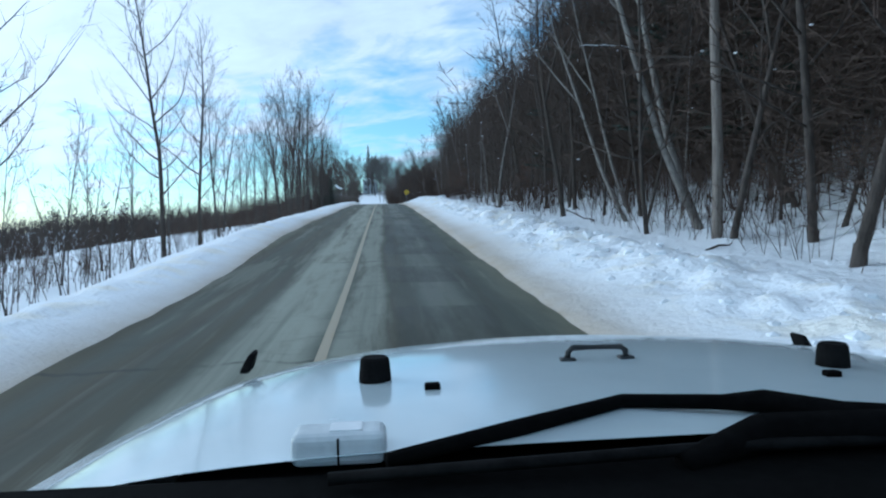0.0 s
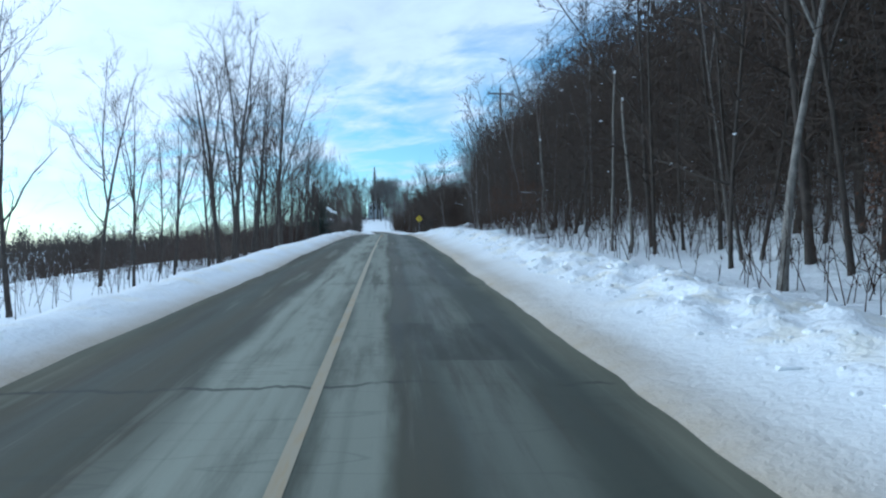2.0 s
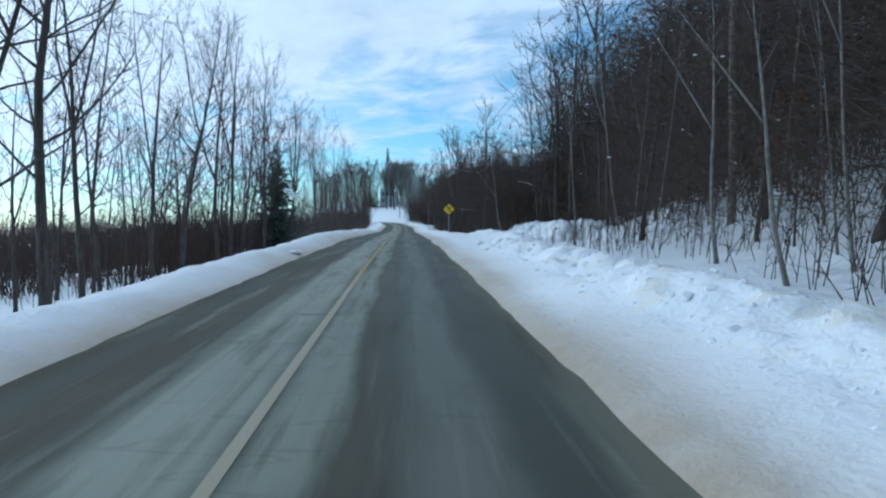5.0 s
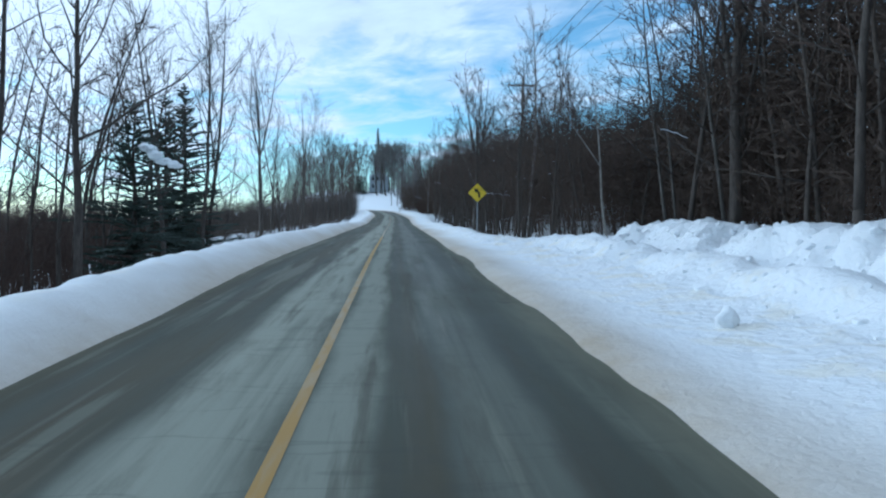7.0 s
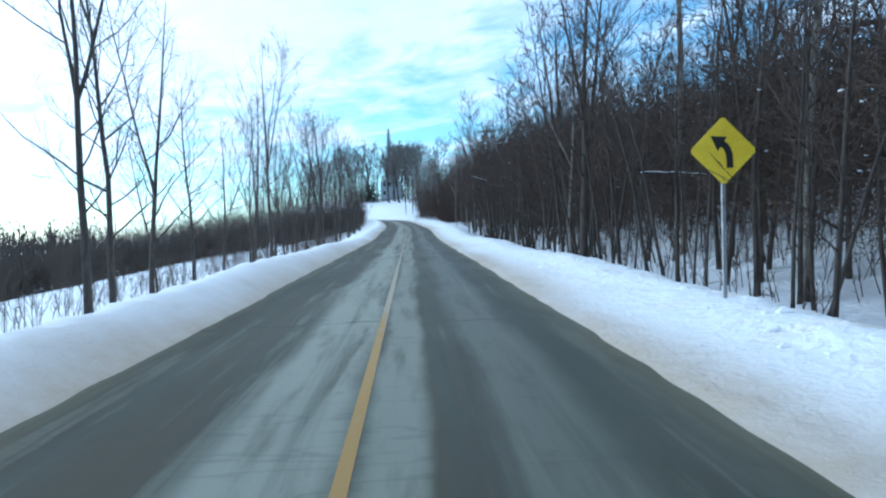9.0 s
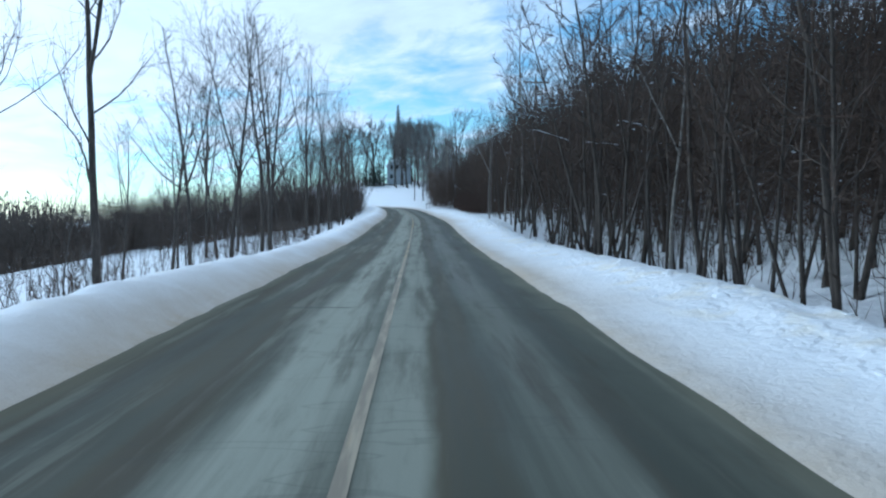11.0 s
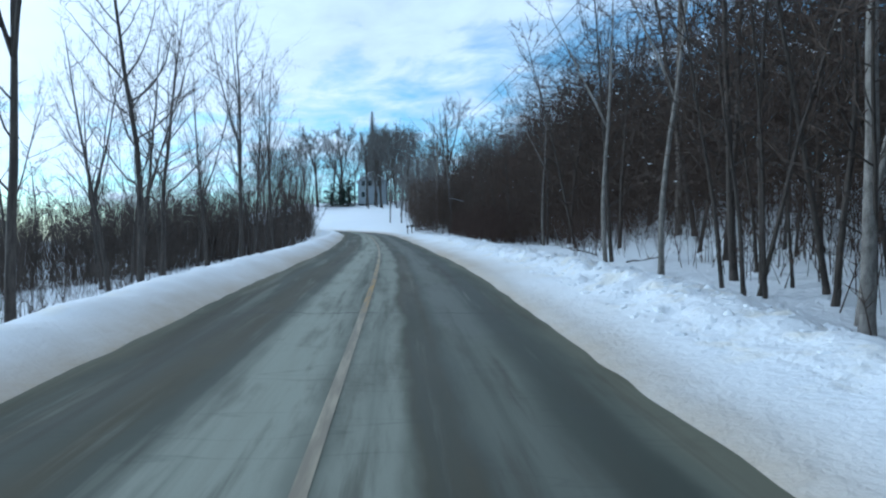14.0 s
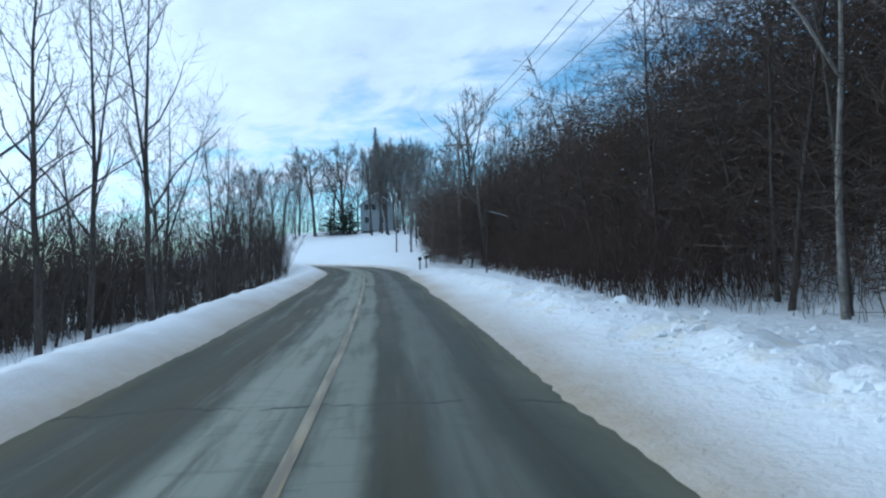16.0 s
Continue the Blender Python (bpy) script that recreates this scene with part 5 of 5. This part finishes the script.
def snow_block(x, y, size, seed):
    """A broken slab of ploughed snow with flat faces."""
    r = np.random.RandomState(seed)
    bm = bmesh.new()
    bmesh.ops.create_icosphere(bm, subdivisions=3, radius=1.0)
    cuts = [(Vector(r.normal(0, 1, 3)).normalized(), r.uniform(0.45, 0.75)) for _ in range(9)]
    for v in bm.verts:
        for n_, k in cuts:
            over = v.co.dot(n_) - k
            if over > 0:
                v.co -= n_ * over
        v.co += v.co.normalized() * 0.10 * noise.noise(v.co * 3.0 + Vector((x, y, 0)))
        v.co = Vector((v.co.x * size, v.co.y * size * 1.2, v.co.z * size * 0.85))
    ob = part("snow_block", bm, CLEAN, None)
    ob.matrix_world = pose(x, y, ground_at(x, y) - size * 0.1, r.uniform(-15, 15), r.uniform(-15, 15), r.uniform(0, 360))
    return tagged(ob, label="broken block of ploughed snow on the heap", category="snow", group="snow blocks on the heap")


br_ = np.random.RandomState(88)
for k in range(34):
    snow_block(br_.uniform(6.6, 9.6), br_.uniform(97, 109), 0.06 + br_.gamma(1.6, 0.045), 500 + k)
for k in range(40):
    y = br_.choice([br_.uniform(6, 92), br_.uniform(186, 214)], p=[0.75, 0.25])
    snow_block(2.1 + br_.uniform(1.9, 3.5), y, 0.07 + br_.gamma(1.8, 0.045), 600 + k)


def house(x, y, w, d, h, roof):
    """A pale clapboard house with a steep roof."""
    g = ground_at(x, y + d / 2) - 0.3
    ob = empty("house", (x, y, g), label="pale grey clapboard house with small dark windows and a snowy roof", category="house")
    siding = speckled("pale_siding", (0.24, 0.265, 0.29), (0.32, 0.345, 0.37), 1.5, 0.7, 0.2, 0.01, (0.3, 0.3, 8))
    bm = bmesh.new()
    ring = [(-w / 2, 0), (w / 2, 0), (w / 2, h), (0, h + roof), (-w / 2, h)]
    f = bm.faces.new([bm.verts.new((a, 0, b)) for a, b in ring])
    ext = bmesh.ops.extrude_face_region(bm, geom=[f])
    bmesh.ops.translate(bm, verts=[v for v in ext["geom"] if isinstance(v, bmesh.types.BMVert)], vec=(0, d, 0))
    bmesh.ops.recalc_face_normals(bm, faces=bm.faces[:])
    part("wall", bm, siding, ob)
    for s_ in (-1, 1):
        bm = bmesh.new()
        a, b = Vector((0, -0.4, h + roof + 0.12)), Vector((s_ * (w / 2 + 0.45), -0.4, h - 0.28))
        up = Vector((0, 0, 0.18))
        vs = [bm.verts.new(p) for p in (a, b, b + up, a + up)]
        f = bm.faces.new(vs)
        ext = bmesh.ops.extrude_face_region(bm, geom=[f])
        bmesh.ops.translate(bm, verts=[v for v in ext["geom"] if isinstance(v, bmesh.types.BMVert)], vec=(0, d + 0.8, 0))
        bmesh.ops.recalc_face_normals(bm, faces=bm.faces[:])
        part("roof", bm, CLEAN, ob, "snow-covered roof slope")
    pane = speckled("dark_window_glass", (0.02, 0.025, 0.03), (0.04, 0.045, 0.05), 2.0, 0.15, 0)
    white = speckled("white_trim", (0.36, 0.38, 0.40), (0.44, 0.46, 0.48), 5.0, 0.6, 0)
    for wx, wz in ((-2.2, 1.6), (0.9, 1.6), (-2.2, 4.4), (-0.6, 4.4), (1.6, 4.4)):
        win = part("window", box_bm(wx - 0.55, wx + 0.55, -0.06, 0.02, wz - 0.1, wz + 1.4, 0.01), white, ob, "pale window frame")
        part("pane", box_bm(wx - 0.45, wx + 0.45, -0.075, -0.055, wz, wz + 1.3), pane, win, "dark glass")
    part("chimney", box_bm(-0.3, 0.3, d * 0.6, d * 0.6 + 0.6, h + roof - 0.6, h + roof + 0.9, 0.02), POLEWOOD, ob)
    return ob


house(-6.1, 336.0, 7.0, 9.0, 5.6, 2.4)


def mailbox(x, y, turn=0.0, sc=1.0):
    g = ground_at(x, y)
    ob = empty("mailbox", (x, y, g), label="dark metal mailbox on a wooden post by the snowbank", category="mailbox")
    ob.rotation_euler, ob.scale = (0, 0, turn), (sc, sc, sc)
    part("post", box_bm(-0.05, 0.05, -0.05, 0.05, -0.5, 0.72, 0.008), POLEWOOD, ob)
    bm = bmesh.new()
    prof = [(-0.11, 0.72), (0.11, 0.72), (0.11, 0.86)] + [(0.11 * math.cos(a), 0.86 + 0.11 * math.sin(a)) for a in np.linspace(0.3, math.pi - 0.3, 6)] + [(-0.11, 0.86)]
    f = bm.faces.new([bm.verts.new((a, -0.26, b)) for a, b in prof])
    ext = bmesh.ops.extrude_face_region(bm, geom=[f])
    bmesh.ops.translate(bm, verts=[v for v in ext["geom"] if isinstance(v, bmesh.types.BMVert)], vec=(0, 0.52, 0))
    bmesh.ops.recalc_face_normals(bm, faces=bm.faces[:])
    part("body", bm, BLACK, ob)
    part("flag", box_bm(0.112, 0.12, -0.1, -0.06, 0.8, 1.02), STEEL, ob)
    return ob


mailbox(1.45, 241.5, 0.3, 0.95)
mailbox(1.0, 240.7, 0.1, 0.9)


def fallen_branch(x, y, length, turn, lift, radius=0.026):
    r = np.random.RandomState(int(abs(x) * 10 + y))
    ob = empty("fallen_branch", (x, y, ground_at(x, y) + 0.03), label="dead fallen branch lying half buried in snow", category="branch")
    ob.rotation_euler = (0, 0, turn)
    t = np.linspace(0, 1, 8)
    pts = np.stack([t * length, r.normal(0, 0.05, 8), lift * t + r.normal(0, 0.03, 8)], 1)
    tube_part("limb", pts, np.linspace(radius, radius * 0.3, 8), 6, BARK, ob)
    for _ in range(9):
        k = r.randint(2, 7)
        d = np.array([r.uniform(0.2, 0.8), r.normal(0, 0.5), r.uniform(0.05, 0.6)])
        st = Sticks()
        st.add(pts[k][None], (pts[k] + d * length * 0.25)[None], 0.012, 0.0, 3)
        p = new("twig", st.mesh("twig", TWIG))
        p.parent = ob
    return ob


for x, y, ln, tn, lf in ((6.9, 21, 1.5, 2.2, 0.6), (6.2, 33, 2.0, 4.0, 0.25), (6.4, 47.5, 2.2, 0.6, 0.1), (6.6, 55, 2.6, 0.2, 0.1), (7.0, 61, 2.0, 5.8, 0.3), (6.6, 193.5, 2.2, 0.4, 0.15), (6.9, 197, 1.6, 3.0, 0.3), (-8.0, 67, 1.8, 2.4, 0.9), (-7.6, 172, 2.4, 2.8, 0.7), (6.4, 12.5, 2.4, 0.5, 0.15)):
    fallen_branch(x, y, ln, tn, lf)


# snow caught on twigs inside the wood, and a few snow-laden boughs
cr = np.random.RandomState(91)
ico = bmesh.new()
bmesh.ops.create_icosphere(ico, subdivisions=1, radius=1.0)
iv = np.array([v.co[:] for v in ico.verts])
fi = np.array([[v.index for v in f.verts] for f in ico.faces])
ico.free()
vs, fs, n = [], [], 0
for _ in range(700):
    y = cr.uniform(8, 250)
    x = 6.6 + cr.gamma(1.6, 1.5)
    if off_turnout(np.array([x]), np.array([y]))[0]:
        x += 6
    z = ground_at(x, y) + cr.uniform(1.0, 8.5)
    s = cr.uniform(0.012, 0.036)
    sc = np.array([s * cr.uniform(0.8, 2.6), s * cr.uniform(0.8, 2.6), s * 0.7])
    vs.append(iv * sc + (x, y, z))
    fs += (fi + n).tolist()
    n += len(iv)
tagged(new("twig_snow", mesh_of("twig_snow", np.concatenate(vs), fs, CLEAN, True)), label="small white clumps of snow caught on twigs in the wood", category="snow", kind="stuff")


vs, fs, n = [], [], 0
for _ in range(4200):
    y = cr.choice([cr.uniform(3, 95), cr.uniform(182, 214), cr.uniform(96, 116), cr.uniform(116, 182)], p=[0.55, 0.22, 0.16, 0.07])
    x = 2.1 + (cr.uniform(1.3, 4.2) if not 92 < y < 117 else cr.uniform(3, 8.5))
    s = 0.02 + cr.gamma(1.6, 0.018)
    jag = 1 + 0.22 * cr.normal(0, 1, (len(iv), 1))
    vs.append(iv * jag * s * np.array([1.1, 1.0, 0.75]) + (x, y, ground_at(x, y) - s * 0.25))
    fs += (fi + n).tolist()
    n += len(iv)
tagged(new("snow_chunks", mesh_of("snow_chunks", np.concatenate(vs), fs, CLEAN)), label="loose white snow chunks thrown up by the plough", category="snow", kind="stuff")


def snowy_bough(x, y, z, length, turn, rise):
    ob = empty("snowy_bough", (x, y, z), label="bare bough carrying a white line of snow", category="branch")
    ob.rotation_euler = (0, 0, turn)
    t = np.linspace(0, 1, 9)
    pts = np.stack([t * length, 0.05 * np.sin(t * 4), rise * t - 0.10 * t * t * length * 0.5 + 0.015 * np.sin(t * 17)], 1)
    tube_part("limb", pts, np.linspace(0.035, 0.010, 9), 6, BARK, ob)
    tube_part("snow", pts + (0, 0, 0.025), np.linspace(0.028, 0.010, 9), 6, CLEAN, ob, "white snow along the top")
    return ob


for x, y, z, ln, tn, rs in ((7.6, 163, 11.2, 1.2, 3.3, 0.3), (7.4, 166, 11.0, 1.3, 3.0, 0.2), (6.6, 171, 11.8, 1.6, 3.1, 0.6), (5.6, 231.0, 12.9, 1.2, 3.6, 0.35), (9.5, 110, 9.5, 1.2, 3.6, 0.3), (7.8, 133, 8.8, 1.8, 3.2, 0.2), (7.9, 20.5, 7.2, 1.5, 3.0, 0.2), (8.5, 62, 6.6, 1.2, 3.4, 0.1)):
    snowy_bough(x, y, z, ln, tn, rs)


def beech(x, y, sc, turn, seed):
    """A young beech that keeps its dead leaves."""
    r = np.random.RandomState(seed)
    wood, brush = grow(seed=seed, height=5.5, radius=0.05, bare=0.12, limbs=18, reach=0.30, subs=5, twigs=2, lean=0.04, sides=6, rise=0.5)
    ob = empty("beech", (x, y, ground_at(x, y) - 0.05), label="young beech holding dry russet leaves", category="tree", group="young beeches with dead leaves")
    ob.rotation_euler, ob.scale = (0, 0, turn), (sc, sc, sc)
    p = new("trunk", wood.mesh("trunk", GREYBARK, True))
    p.parent = ob
    p = new("crown", brush.mesh("crown", TWIG))
    p.parent = ob
    tips = np.concatenate(brush.v).reshape(-1, 4, 3)[:, 3]
    m = 1500
    c = tips[r.randint(len(tips), size=m)] + r.normal(0, 0.14, (m, 3))
    a, b = r.normal(0, 1, (m, 3)), r.normal(0, 1, (m, 3))
    a /= np.linalg.norm(a, axis=1, keepdims=True)
    b = np.cross(a, b)
    b /= np.linalg.norm(b, axis=1, keepdims=True)
    nn = np.cross(a, b)
    L = r.uniform(0.045, 0.09, (m, 1))
    v = np.stack([c - a * L, c + b * L * 0.5 + nn * L * 0.25, c + a * L, c - b * L * 0.5 + nn * L * 0.25], 1).reshape(-1, 3)
    f = (np.arange(m)[:, None] * 4 + np.array([[0, 1, 3]])).tolist() + (np.arange(m)[:, None] * 4 + np.array([[1, 2, 3]])).tolist()
    p = new("leaves", mesh_of("leaves", v, f, LEAF))
    p.parent = ob
    tagged(p, "dry russet leaves")
    return ob


for i, (x, y, sc) in enumerate(((7.5, 63, 0.5), (8.1, 66.5, 0.62), (7.6, 70, 0.5), (8.4, 73.5, 0.6), (7.8, 59.5, 0.45), (8.6, 77.5, 0.55), (9.0, 69, 0.8), (7.6, 35, 0.45), (8.4, 222, 0.9), (8.0, 227, 0.8))):
    beech(x, y, sc, i * 1.3, 200 + i)


# ---- the white off-road car at the start of the road ----
def make_paint():
    m, ns, ls, b = mat("shaded_white_car_paint", 0.28)
    n = nse(ns, ls, 5.0, 5)
    # white paint darkened and blued in its colour for shade and reflected sky
    dulled = ramp(ns, ls, nse(ns, ls, 1.4, 5), 0.35, 0.7)
    ls.new(mixc(ns, ls, dulled, (0.50, 0.57, 0.59), (0.40, 0.455, 0.47)), b.inputs["Base Color"])
    ls.new(mth(ns, ls, "ADD", 0.12, mth(ns, ls, "MULTIPLY", dulled, 0.16)), b.inputs["Roughness"])
    b.inputs["Coat Weight"].default_value = 0.6
    b.inputs["Coat Roughness"].default_value = 0.06
    return m


PAINT = make_paint()
RUBBER = speckled("black_rubber", (0.004, 0.004, 0.004), (0.009, 0.009, 0.009), 25.0, 0.85, 0.2, 0.002)
PLASTIC = speckled("black_plastic", (0.0012, 0.0012, 0.0012), (0.003, 0.003, 0.003), 60.0, 0.9, 0.2, 0.001)
for m_ in (RUBBER, PLASTIC):
    m_.node_tree.nodes["Principled BSDF"].inputs["Specular IOR Level"].default_value = 0.04
CX = 0.43
car = empty("car", (CX, 0.0, 0.0), label="white open-topped off-road car with black rubber hood fittings", category="car")


def hood_half(y):
    return np.interp(y, [0.84, 1.1, 1.29, 1.5, 1.62, 1.70, 1.745, 1.775], [0.935, 0.895, 0.85, 0.795, 0.73, 0.655, 0.56, 0.42])


def hood_z(u, y):
    return 1.302 - 0.020 * np.clip((y - 1.35) / 0.4, 0, 1) ** 2 - 0.05 * np.abs(u) ** 5 + 0.012 * (1 - np.abs(u) ** 2)


bm = bmesh.new()
hy, hu = np.linspace(0.84, 1.775, 24), np.linspace(-1, 1, 31)
grid = [[bm.verts.new((u * hood_half(y), y, float(hood_z(u, y)))) for u in hu] for y in hy]
for a, b in zip(grid, grid[1:]):
    for i in range(len(hu) - 1):
        bm.faces.new((a[i], a[i + 1], b[i + 1], b[i]))
rim = [row[0] for row in grid] + grid[-1][1:] + [row[-1] for row in grid[::-1]][1:]
last = rim
for dz, out in ((0.03, 0.022), (0.09, 0.03), (0.22, 0.03)):
    cur = []
    for v in rim:
        o = Vector((v.co.x, (v.co.y - 1.1) * 1.2, 0)).normalized() * out
        cur.append(bm.verts.new((v.co.x + o.x, v.co.y + max(o.y, 0), v.co.z - dz)))
    for i in range(len(rim) - 1):
        bm.faces.new((last[i], last[i + 1], cur[i + 1], cur[i]))
    last = cur
bmesh.ops.recalc_face_normals(bm, faces=bm.faces[:])
for f in bm.faces:
    f.smooth = True
part("hood", bm, PAINT, car)
part("cowl", box_bm(-0.93, 0.93, 0.62, 0.838, 1.10, 1.292, 0.015), PLASTIC, car, "black plastic cowl")
part("bulkhead", box_bm(-0.70, 0.70, 0.842, 0.94, 1.10, 1.284, 0.004), PLASTIC, car)
part("dashboard", box_bm(-0.80, 0.80, 0.10, 0.60, 1.00, 1.27, 0.05, 3), PLASTIC, car, "black dashboard")
for x, y in ((-0.45, 1.257), (0.455, 1.222)):
    z = float(hood_z(x / 0.85, y))
    part("rubber_stop", turned_bm([(0.031, -0.004), (0.031, 0.004), (0.028, 0.040), (0.024, 0.046)], 22, (x, y, z)), RUBBER, car, "black rubber stop")
for x, y in ((-0.347, 1.160), (0.388, 1.130)):
    z = float(hood_z(x / 0.85, y))
    part("washer_nozzle", box_bm(x - 0.014, x + 0.014, y - 0.009, y + 0.012, z - 0.004, z + 0.011, 0.004), PLASTIC, car, "small black washer nozzle")
zl = float(hood_z(0, 1.365))
tube_part("grab_loop", [(-0.048, 1.347, zl), (-0.046, 1.347, zl + 0.018), (-0.036, 1.347, zl + 0.026), (0.066, 1.343, zl + 0.026), (0.076, 1.343, zl + 0.018), (0.078, 1.343, zl)], 0.0065, 8, BLACK, car, "black footman loop")
for x in (-0.048, 0.078):
    part("loop_foot", box_bm(x - 0.016, x + 0.016, 1.335, 1.357, zl - 0.004, zl + 0.006, 0.003), BLACK, car)
for s in (-1, 1):
    y = 1.57 if s < 0 else 1.66
    hx = float(hood_half(y)) * s
    z = 1.304 if s < 0 else 1.282
    bm = box_bm(hx - 0.013, hx + 0.013, y - 0.03, y + 0.03, z - 0.034, z + 0.008, 0.008)
    for v in bm.verts:                      # a wedge that leans forward
        k = (v.co.z - z + 0.034) / 0.042
        v.co.y += 0.03 * k
        v.co.x += 0.012 * k * (hx - v.co.x > 0) - s * 0.008 * k
    part("hood_latch", bm, RUBBER, car, "black rubber hood latch")
tube_part("wiper_arm", [(-0.43, 0.80, 1.315), (-0.25, 0.88, 1.322), (-0.067, 0.98, 1.325), (0.07, 0.93, 1.33), (0.13, 0.925, 1.33), (0.20, 0.85, 1.325), (0.45, 0.82, 1.31)], [0.010, 0.013, 0.011, 0.012, 0.018, 0.022, 0.02], 8, PLASTIC, car, "black wiper arm")
tube_part("wiper_blade", [(-0.50, 0.775, 1.305), (0.0, 0.80, 1.31), (0.5, 0.80, 1.308)], 0.008, 6, RUBBER, car, "black wiper blade")
tube_part("wiper_arm", [(-0.06, 0.785, 1.295), (0.07, 0.83, 1.316), (0.34, 0.81, 1.318), (0.62, 0.84, 1.302)], [0.016, 0.026, 0.026, 0.010], 8, PLASTIC, car, "black wiper arm")
# the front and the open tub below
part("grille", box_bm(-0.60, 0.60, 1.70, 1.76, 0.68, 1.17, 0.02), PAINT, car)
for i in range(7):
    x = (i - 3) * 0.098
    part("grille_slot", box_bm(x - 0.026, x + 0.026, 1.765, 1.772, 0.76, 1.10, 0.002), BLACK, car, "dark grille slot")
lens_m = speckled("headlight_glass", (0.6, 0.62, 0.63), (0.7, 0.72, 0.73), 9.0, 0.12, 0)
for s in (-1, 1):
    bm = turned_bm([(0.10, -0.02), (0.10, 0.012), (0.07, 0.03)], 22)
    bmesh.ops.rotate(bm, verts=bm.verts[:], cent=(0, 0, 0), matrix=Matrix.Rotation(-math.pi / 2, 3, "X"))
    bmesh.ops.translate(bm, verts=bm.verts[:], vec=(s * 0.46, 1.765, 0.95))
    part("headlight", bm, lens_m, car, "round clear headlight")
    part("fender", box_bm(s * 0.77 - 0.17, s * 0.77 + 0.17, 0.70, 1.72, 0.86, 0.94, 0.03), PLASTIC, car, "black front fender")
    part("body_side", box_bm(s * 0.76 - 0.05, s * 0.76 + 0.05, -1.75, 0.70, 0.50, 1.12, 0.03), PAINT, car)
    for wy in (1.22, -1.22):
        bm = turned_bm([(0.25, -0.115), (0.36, -0.125), (0.40, -0.09), (0.405, 0.0), (0.40, 0.09), (0.36, 0.125), (0.25, 0.115)], 32, (s * 0.78, wy, 0.405), "x")
        wheel = part("wheel", bm, RUBBER, car, "black knobbly tyre")
        part("rim", turned_bm([(0.06, -0.12), (0.24, -0.10), (0.245, 0.10), (0.06, 0.12)], 28, (s * 0.78, wy, 0.405), "x"), STEEL, wheel, "steel rim")
part("bumper", box_bm(-0.80, 0.80, 1.78, 1.94, 0.50, 0.66, 0.03), PLASTIC, car, "black front bumper")
part("floor_pan", box_bm(-0.71, 0.71, -1.75, 1.70, 0.44, 0.56, 0.02), PLASTIC, car)
part("engine_bay", box_bm(-0.60, 0.60, 0.70, 1.69, 0.58, 1.06, 0.03), PLASTIC, car)
part("tailgate", box_bm(-0.71, 0.71, -1.82, -1.74, 0.52, 1.12, 0.03), PAINT, car)
white_box = empty("box", (-0.062, 0.875, 1.292), label="small pale grey plastic box resting behind the hood", category="box")
greyplastic = speckled("pale_grey_plastic", (0.42, 0.45, 0.46), (0.52, 0.55, 0.56), 12.0, 0.45, 0.05, 0.001)
part("body", box_bm(-0.062, 0.062, -0.03, 0.03, 0.0, 0.044, 0.015, 4), greyplastic, white_box)
part("sticker", box_bm(-0.012, 0.03, -0.018, 0.020, 0.0435, 0.0455), speckled("pale_sticker", (0.6, 0.62, 0.63), (0.7, 0.72, 0.73), 30.0, 0.5, 0), white_box, "pale sticker")
part("lid_seam", box_bm(-0.002, 0.001, -0.0312, -0.029, 0.002, 0.038), PLASTIC, white_box)
